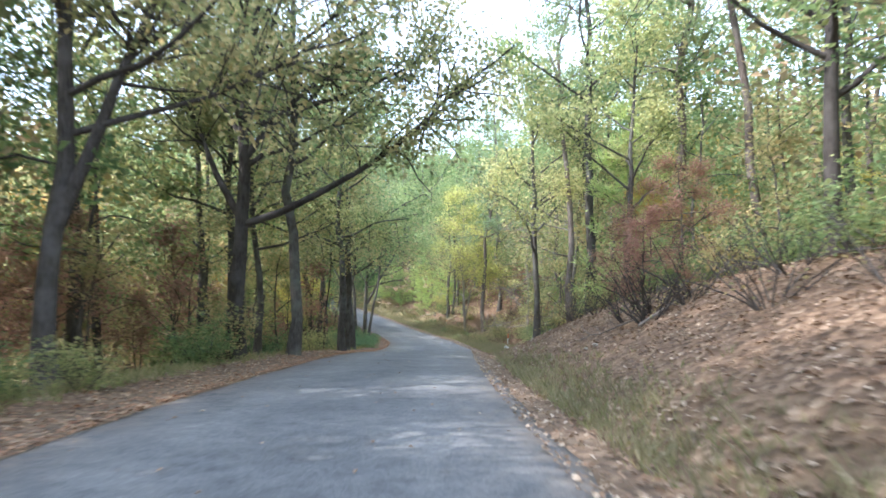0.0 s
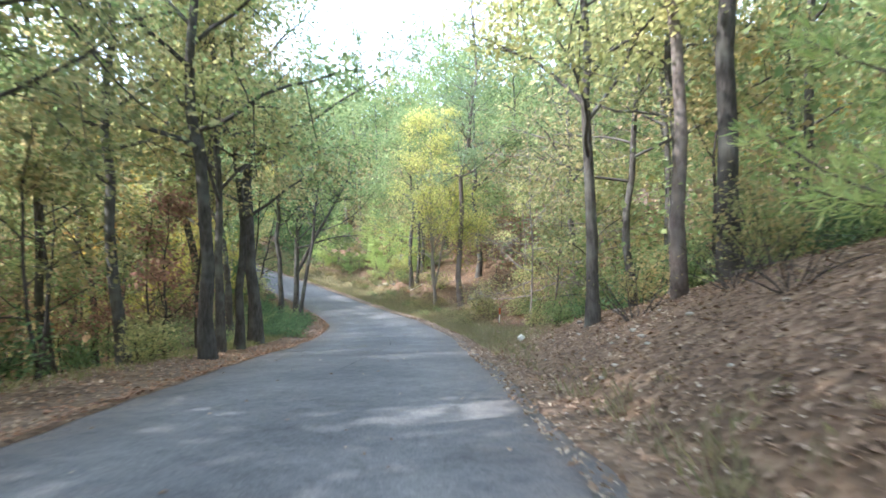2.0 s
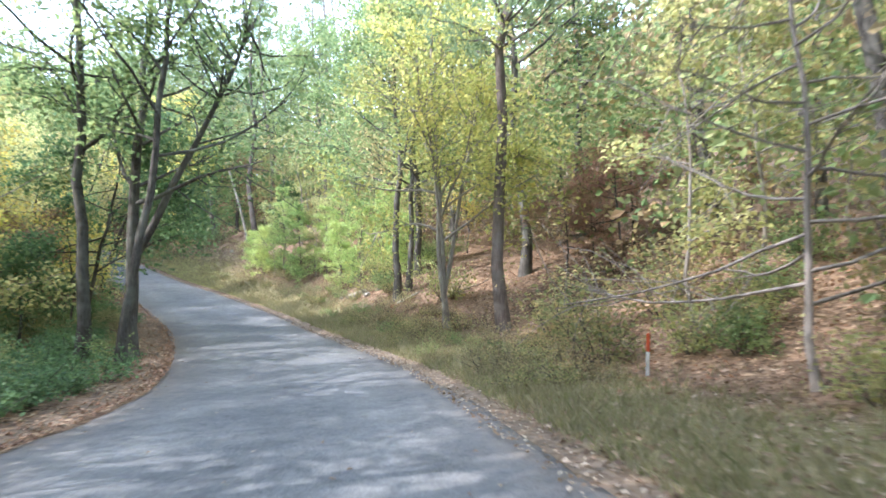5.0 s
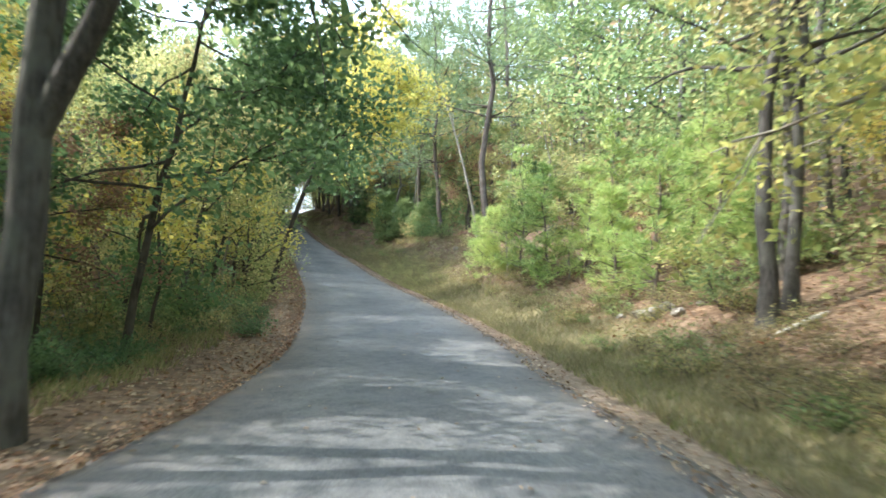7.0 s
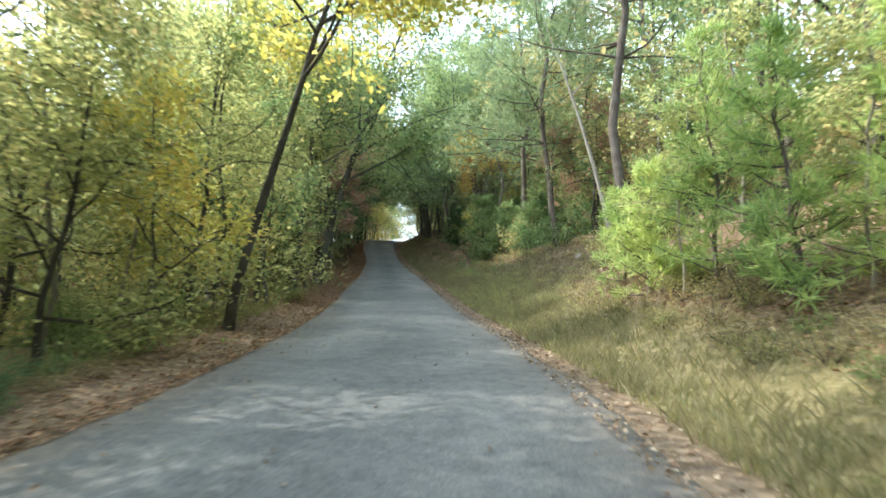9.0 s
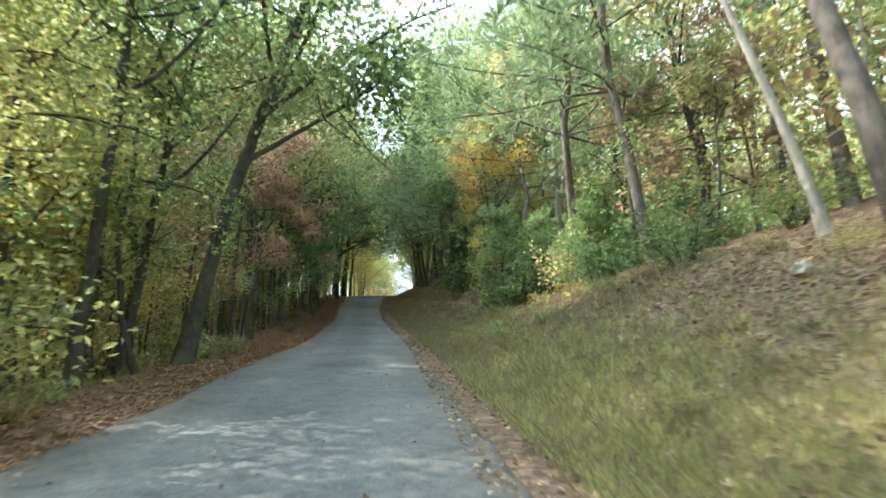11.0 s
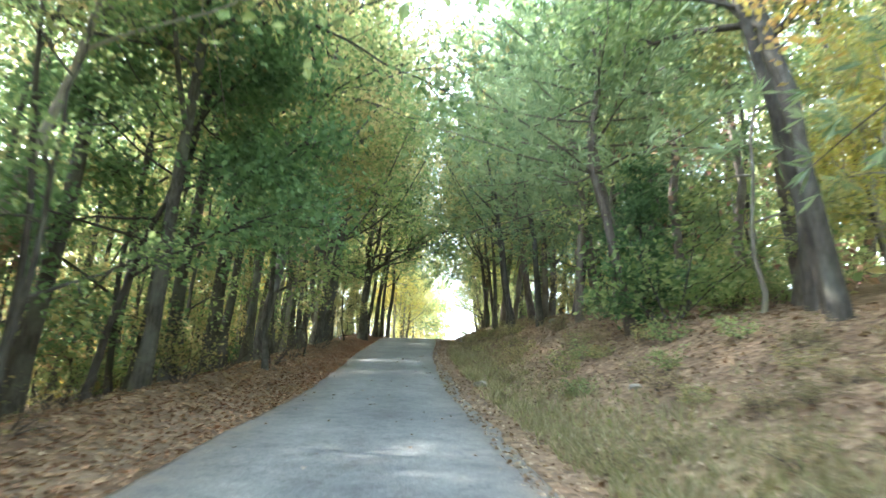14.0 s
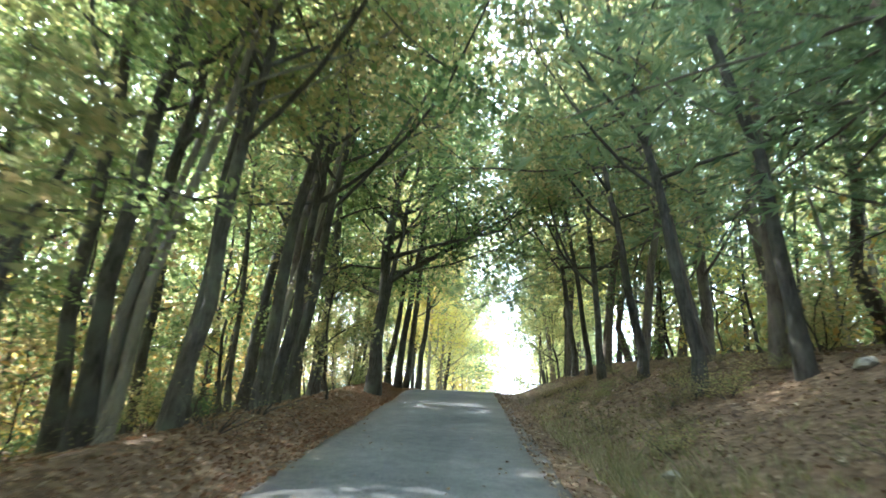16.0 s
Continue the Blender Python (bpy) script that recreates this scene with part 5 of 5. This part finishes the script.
# lime in some left heaps up to the tunnel replaces missing sunlight by paler colour
for k, (n, side, lo, hi, s0, s1, low, tall, colour, size) in enumerate((
        (20000, -1, 13, 26, -30, 50, 0.6, 12, "olive", 0.36), (13000, -1, 12, 26, -30, 60, 0.4, 8, "russet", 0.34), (7000, -1, 11, 22, 45, 110, 0.4, 6, "lime", 0.3),
        (5000, -1, 10, 20, 62, 112, 0.5, 6, "lime", 0.28), (6000, -1, 12, 22, 84, 175, 6.0, 15, "lime", 0.36), (11000, -1, 14, 30, 86, 190, 1.5, 9, "russet", 0.36), (5000, -1, 11, 24, 86, 180, 1.0, 7, "red", 0.28), (5000, -1, 13, 26, 86, 190, 0.5, 8, "olive", 0.36), (6000, -1, 12, 24, 50, 115, 0.3, 5, "lime", 0.34), (5000, -1, 12, 24, 115, 175, 0.3, 5, "olive", 0.34), (4000, -1, 14, 26, 50, 110, 0.3, 6, "yellow", 0.34),
        (14000, 1, 11, 26, -25, 84, 0.5, 13, "olive", 0.36), (10000, 1, 11, 26, -25, 84, 0.5, 13, "green", 0.36), (17000, 1, 10, 26, -25, 84, 0.4, 10, "russet", 0.34), (7000, 1, 9, 20, 30, 90, 0.4, 8, "olive", 0.3),
        (20000, 1, 11, 26, 84, 175, 0.5, 15, "green", 0.36), (9000, 1, 10, 26, 84, 175, 0.4, 9, "olive", 0.34), (3000, 1, 9, 18, 84, 130, 0.4, 7, "red", 0.28),
        (14000, -1, 26, 62, -40, 45, 0.5, 15, "olive", 0.75), (6000, -1, 26, 62, 45, 200, 0.4, 6, "lime", 0.7), (15000, -1, 28, 60, 45, 210, 0.4, 13, "green", 0.75), (7000, -1, 24, 50, 80, 210, 0.4, 9, "olive", 0.6), (24000, 1, 26, 62, -40, 200, 0.5, 18, "green", 0.75), (9000, 1, 26, 60, -40, 200, 0.5, 15, "lime", 0.7),
        (5000, -1, 16, 30, 84, 118, 0.5, 12, "lime", 0.42), (9000, -1, 16, 30, 118, 195, 0.5, 12, "green", 0.42), (16000, -1, 22, 42, 95, 215, 6.0, 23, "olive", 0.5), (11000, -1, 20, 38, 95, 215, 6.0, 20, "olive", 0.46), (16000, -1, 26, 50, 84, 215, 2.0, 20, "green", 0.72), (12000, -1, 22, 44, 84, 215, 0.5, 16, "olive", 0.6), (7000, -1, 18, 34, 84, 195, 0.5, 13, "olive", 0.42),
        (7000, 1, 8, 16, 50, 80, 3.0, 7, "green", 0.25), (5000, 1, 9, 18, 46, 80, 3.0, 8, "olive", 0.25), (6000, 1, 7.5, 16, 26, 48, 0.4, 7, "green", 0.25), (5500, -1, 10, 17, 112, 152, 0.3, 6, "green", 0.28), (9000, 1, 13, 28, 100, 170, 0.4, 8, "lime", 0.34), (8000, 1, 16, 34, 100, 180, 2.0, 15, "olive", 0.42),
        (5000, -1, 12, 22, 106, 190, 0.3, 8, "russet", 0.34), (5000, -1, 13, 24, 110, 200, 0.3, 12, "olive", 0.36), (4000, -1, 10, 20, 98, 190, 0.3, 7, "orange", 0.28), (7000, -1, 18, 30, 48, 100, 6.0, 18, "lime", 0.4),
        (9000, 1, 9, 18, 0, 60, 6.0, 17, "olive", 0.32),
        (4200, -1, 0.5, 9, 162, 192, 0.6, 8, "yellow", 0.24), (3800, 1, 0.5, 9, 162, 192, 0.6, 8, "lime", 0.24), (7000, 1, 12, 24, 112, 190, 0.5, 13, "green", 0.34), (9000, 1, 16, 32, 96, 150, 0.3, 9, "lime", 0.36), (3000, -1, 8, 16, 96, 132, 0.3, 5, "olive", 0.26), (9000, 1, 10.5, 20, 124, 172, 0.3, 4.5, "lime", 0.28), (8000, 1, 14, 30, 124, 190, 0.3, 7, "green", 0.36), (2200, 1, 9, 15, 122, 150, 0.3, 3, "orange", 0.2), (5000, -1, 9, 18, 118, 165, 0.3, 5, "orange", 0.24))):
    far_wood(501 + k, n, side, lo, hi, s0, s1, low, tall, colour, size)


def far_canopy(seed, side, off, s0, s1, tall):
    """The woods far off: a closed edge of crowns with the lumpy canopy behind it."""
    g = np.random.default_rng(seed)
    up = np.concatenate([np.linspace(-0.15, 1, 15), 1 + 0.22 * np.arange(1, 17)])
    ss = np.arange(s0, s1, 1.6)
    s, u = np.meshgrid(ss, up, indexing="ij")
    rise, back = np.minimum(u, 1), np.maximum(u - 1, 0)
    top = tall * (0.8 + 0.13 * wave(s, s * 0.3, 0.35, seed) + 0.09 * wave(s, s * 0.6, 1.1, seed + 1))
    l = side * (off + 5 * rise * rise + 22 * back + 3.0 * wave(s, u * 22, 0.33, seed) + 1.3 * wave(s, u * 22, 0.9, seed + 2) + g.normal(0, 0.35, s.shape))
    x, y, z = ground_at(s, l)
    z = z + rise * top + 2.2 * hump(0, 0.2, back) * wave(s, 22 * u, 0.5, seed + 4) + g.normal(0, 0.3, s.shape)
    k = len(up)
    i, j = np.meshgrid(np.arange(len(ss) - 1), np.arange(k - 1), indexing="ij")
    b = i * k + j
    f = np.stack([b, b + 1, b + 1 + k, b + k], -1).reshape(-1, 4)
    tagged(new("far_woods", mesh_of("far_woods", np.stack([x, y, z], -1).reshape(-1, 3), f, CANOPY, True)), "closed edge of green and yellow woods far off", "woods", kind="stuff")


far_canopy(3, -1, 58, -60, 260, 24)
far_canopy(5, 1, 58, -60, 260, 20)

# ---------------------------------------------------------------- small things by the road


def marker_post(x, y):
    s, l = along(x, y)
    ob = thing("marker_post", "white roadside marker post with an orange-red top", "post")
    ob.matrix_basis = pose(x, y, float(level(s) + relief(s, l)), 2, 3, 20)
    for name, z0, z1, m in (("shaft", -0.15, 0.45, WHITE), ("band", 0.45, 0.8, SIGNAL)):
        bm = bmesh.new()
        bmesh.ops.create_cube(bm, size=1, matrix=Matrix.Translation((0, 0, (z0 + z1) / 2)) @ Matrix.Diagonal((0.075, 0.022, z1 - z0, 1)))
        bmesh.ops.bevel(bm, geom=bm.edges[:], offset=0.006, segments=2, affect='EDGES')
        me = bpy.data.meshes.new(name)
        bm.to_mesh(me)
        me.materials.append(m)
        part(name, me, ob)
    return ob


marker_post(5.03, 48.6)


def fallen_pole(a, b):
    ob = thing("fallen_pole", "pale fallen pole with an orange end lying on the leaves", "pole")
    p = []
    for x, y in (a, b):
        s, l = along(x, y)
        p.append(np.array([x, y, float(level(s) + relief(s, l)) + 0.06]))
    ob.location = p[0]
    d = p[1] - p[0]
    for name, u0, u1, m, r in (("shaft", 0.16, 1.0, PALE_WOOD, 0.05), ("painted_end", 0.0, 0.16, SIGNAL, 0.052)):
        w = Soup()
        t = np.linspace(u0, u1, 7)
        w.tube(np.array([d * k for k in t]), r * np.r_[0.2, 1, 1, 1.02, 1, 0.97, 0.2], 10)
        part(name, w.mesh(name, m), ob)


fallen_pole((0.1, 63.0), (1.35, 63.7))


def lump(name, label, category, x, y, size, squash, m, seed, sink=0.1):
    """A crumpled bag or a rough stone."""
    bm = bmesh.new()
    bmesh.ops.create_icosphere(bm, subdivisions=3 if name == "litter_bag" else 2, radius=1)
    for v in bm.verts:
        k = 1 + 0.45 * noise.noise(v.co * 1.7 + Vector((seed, 0, 0))) + 0.12 * noise.noise(v.co * 4.3 + Vector((0, seed, 0)))
        v.co = Vector((v.co.x * k, v.co.y * k * 0.8, v.co.z * k * squash)) * size
    me = bpy.data.meshes.new(name)
    bm.to_mesh(me)
    me.materials.append(m)
    ob = new(name, me)
    s, l = along(x, y)
    ob.matrix_basis = pose(x, y, float(level(s) + relief(s, l)) + size * (squash - sink), 0, 0, seed * 50)
    return tagged(ob, label, category)


lump("litter_bag", "crumpled white plastic bag dropped on the verge", "litter", 3.53, 34.5, 0.125, 0.8, WHITE, 1)
lump("stone", "pale stone lying in the leaf litter", "stone", 5.6, 31.6, 0.14, 0.5, STONE, 2)
lump("stone", "pale stone lying in the leaf litter", "stone", 5.1, 33.4, 0.11, 0.55, STONE, 3)
lump("stone", "pale broken rock on the bare bank", "stone", -1.6, 66.9, 0.27, 0.6, STONE, 4, 0.3)
lump("stone", "pale broken rock on the bare bank", "stone", -1.0, 66.4, 0.19, 0.6, STONE, 5, 0.25)
for q, (x, y, r) in enumerate(((-1.9, 67.3, 0.16), (-1.2, 67.2, 0.2), (-0.5, 66.7, 0.13), (-2.3, 67.7, 0.12))):
    lump("stone", "pale broken rock on the bare bank", "stone", x, y, r, 0.65, STONE, 7 + q, 0.3)
for q, (x, y, r) in enumerate(((3.26, 13.1, 0.12), (3.1, 13.3, 0.09), (2.7, 15.3, 0.06), (3.5, 18.2, 0.07), (4.0, 29.8, 0.08), (3.93, 26.0, 0.12), (3.7, 26.2, 0.08), (3.45, 25.8, 0.07), (3.6, 24.8, 0.1), (3.45, 24.2, 0.09),
                               (2.9, 25.6, 0.06), (2.84, 23.9, 0.09), (2.55, 23.6, 0.08), (2.7, 27.7, 0.06), (3.96, 29.5, 0.09), (3.6, 30.6, 0.06), (4.3, 24.6, 0.11), (4.6, 22.6, 0.09), (5.0, 27.4, 0.08), (3.2, 21.4, 0.07))):
    tagged(lump("stone", "pale stone chip among the fallen leaves", "stone", x, y, r * 0.62, 0.5, CHALK, 20 + q, 0.25), group="stone chips")
for q, (x, y, r, flat) in enumerate(((-32.76, 105.73, 0.2, 0.45), (-16.4, 88.1, 0.15, 0.55), (-18.7, 88.3, 0.06, 0.5), (-18.4, 88.7, 0.08, 0.5), (-37.5, 113.1, 0.12, 0.5), (-28.3, 102.8, 0.1, 0.5), (-35.6, 116.2, 0.2, 0.5), (-19.3, 94.3, 0.16, 0.5))):
    lump("stone", "grey-white stone half sunk in the leaf-strewn bank", "stone", x, y, r, flat, STONE, 50 + q, 0.2)
lump("stone", "small grey stone on top of the bank", "stone", -11.9, 84.6, 0.16, 0.7, STONE, 6)


def fallen_branch(x, y, az, length, r, seed):
    g = np.random.default_rng(seed)
    s, l = along(x, y)
    w = Soup()
    d = np.array([math.cos(az), math.sin(az), 0.0])
    p = np.cumsum(np.r_[[[0, 0, 0]], d * length / 6 + g.normal(0, 0.06, (6, 3)) * [1, 1, 0.3]], 0)
    base = float(level(s) + relief(s, l))
    for k, q in enumerate(p):
        s2, l2 = along(x + q[0], y + q[1])
        p[k, 2] = float(level(s2) + relief(s2, l2)) - base + r + 0.02 + 0.05 * g.random()
    w.tube(p, r * np.linspace(1, 0.35, 7), 6)
    for _ in range(4):
        b = p[g.integers(1, 6)]
        dd = d * 0.6 + g.normal(0, 0.6, 3) * [1, 1, 0.35] + [0, 0, 0.25]
        w.tube(bent(g, b, dd / np.linalg.norm(dd), length * 0.3, 3, -0.05, 0.2), r * np.linspace(0.5, 0.15, 4), 4)
    ob = new("fallen_branch", w.mesh("fallen_branch", BARK_GREY))
    ob.location = (x, y, base)
    tagged(ob, "bare grey fallen branch on the leaf-covered ground", "branch", "fallen branches")


for k, (x, y, az, ln, r) in enumerate(((3.9, 12.2, 0.6, 2.2, 0.03), (4.3, 13.3, 2.2, 1.8, 0.025), (5.4, 14.2, 1.2, 2.4, 0.03), (4.7, 16.3, 0.2, 2.0, 0.022), (5.9, 18.6, 0.3, 2.6, 0.04),
                                        (6.4, 27.0, 0.2, 3.0, 0.05), (-9.2, 80.8, 0.4, 1.6, 0.03), (2.6, 61.6, 0.5, 1.8, 0.04), (-31.6, 118.4, 0.4, 2.0, 0.035), (-44.5, 103.4, 0.8, 2.2, 0.03))):
    fallen_branch(x, y, az, ln, r, 600 + k)

for s, l, size in ((50, -5.6, 0.6), (52, -5.3, 0.7), (54, -5.7, 0.8), (56, -5.2, 0.65), (57.5, -6.0, 0.8), (53, -6.8, 0.9), (60, -6.2, 0.7)):
    plant(shrubs[0], *(float(q) for q in spot(s, l)), 70 * s, size)
for kind, x, y, size in ((brushes[0], 4.2, 12.6, 1.0), (brushes[0], 4.7, 13.7, 1.1), (brushes[1], 4.4, 14.6, 1.2), (brushes[0], 5.3, 13.0, 1.1), (brushes[1], 5.2, 15.8, 1.1), (shrubs[4], 5.9, 19.6, 1.0), (shrubs[3], -5.6, 9.6, 0.62), (shrubs[3], -6.4, 9.0, 0.6), (shrubs[1], -6.9, 8.0, 0.7), (shrubs[3], -10.2, 82.9, 0.7), (shrubs[3], -9.6, 81.3, 0.55)):
    plant(kind, x, y, 40 * size, size)
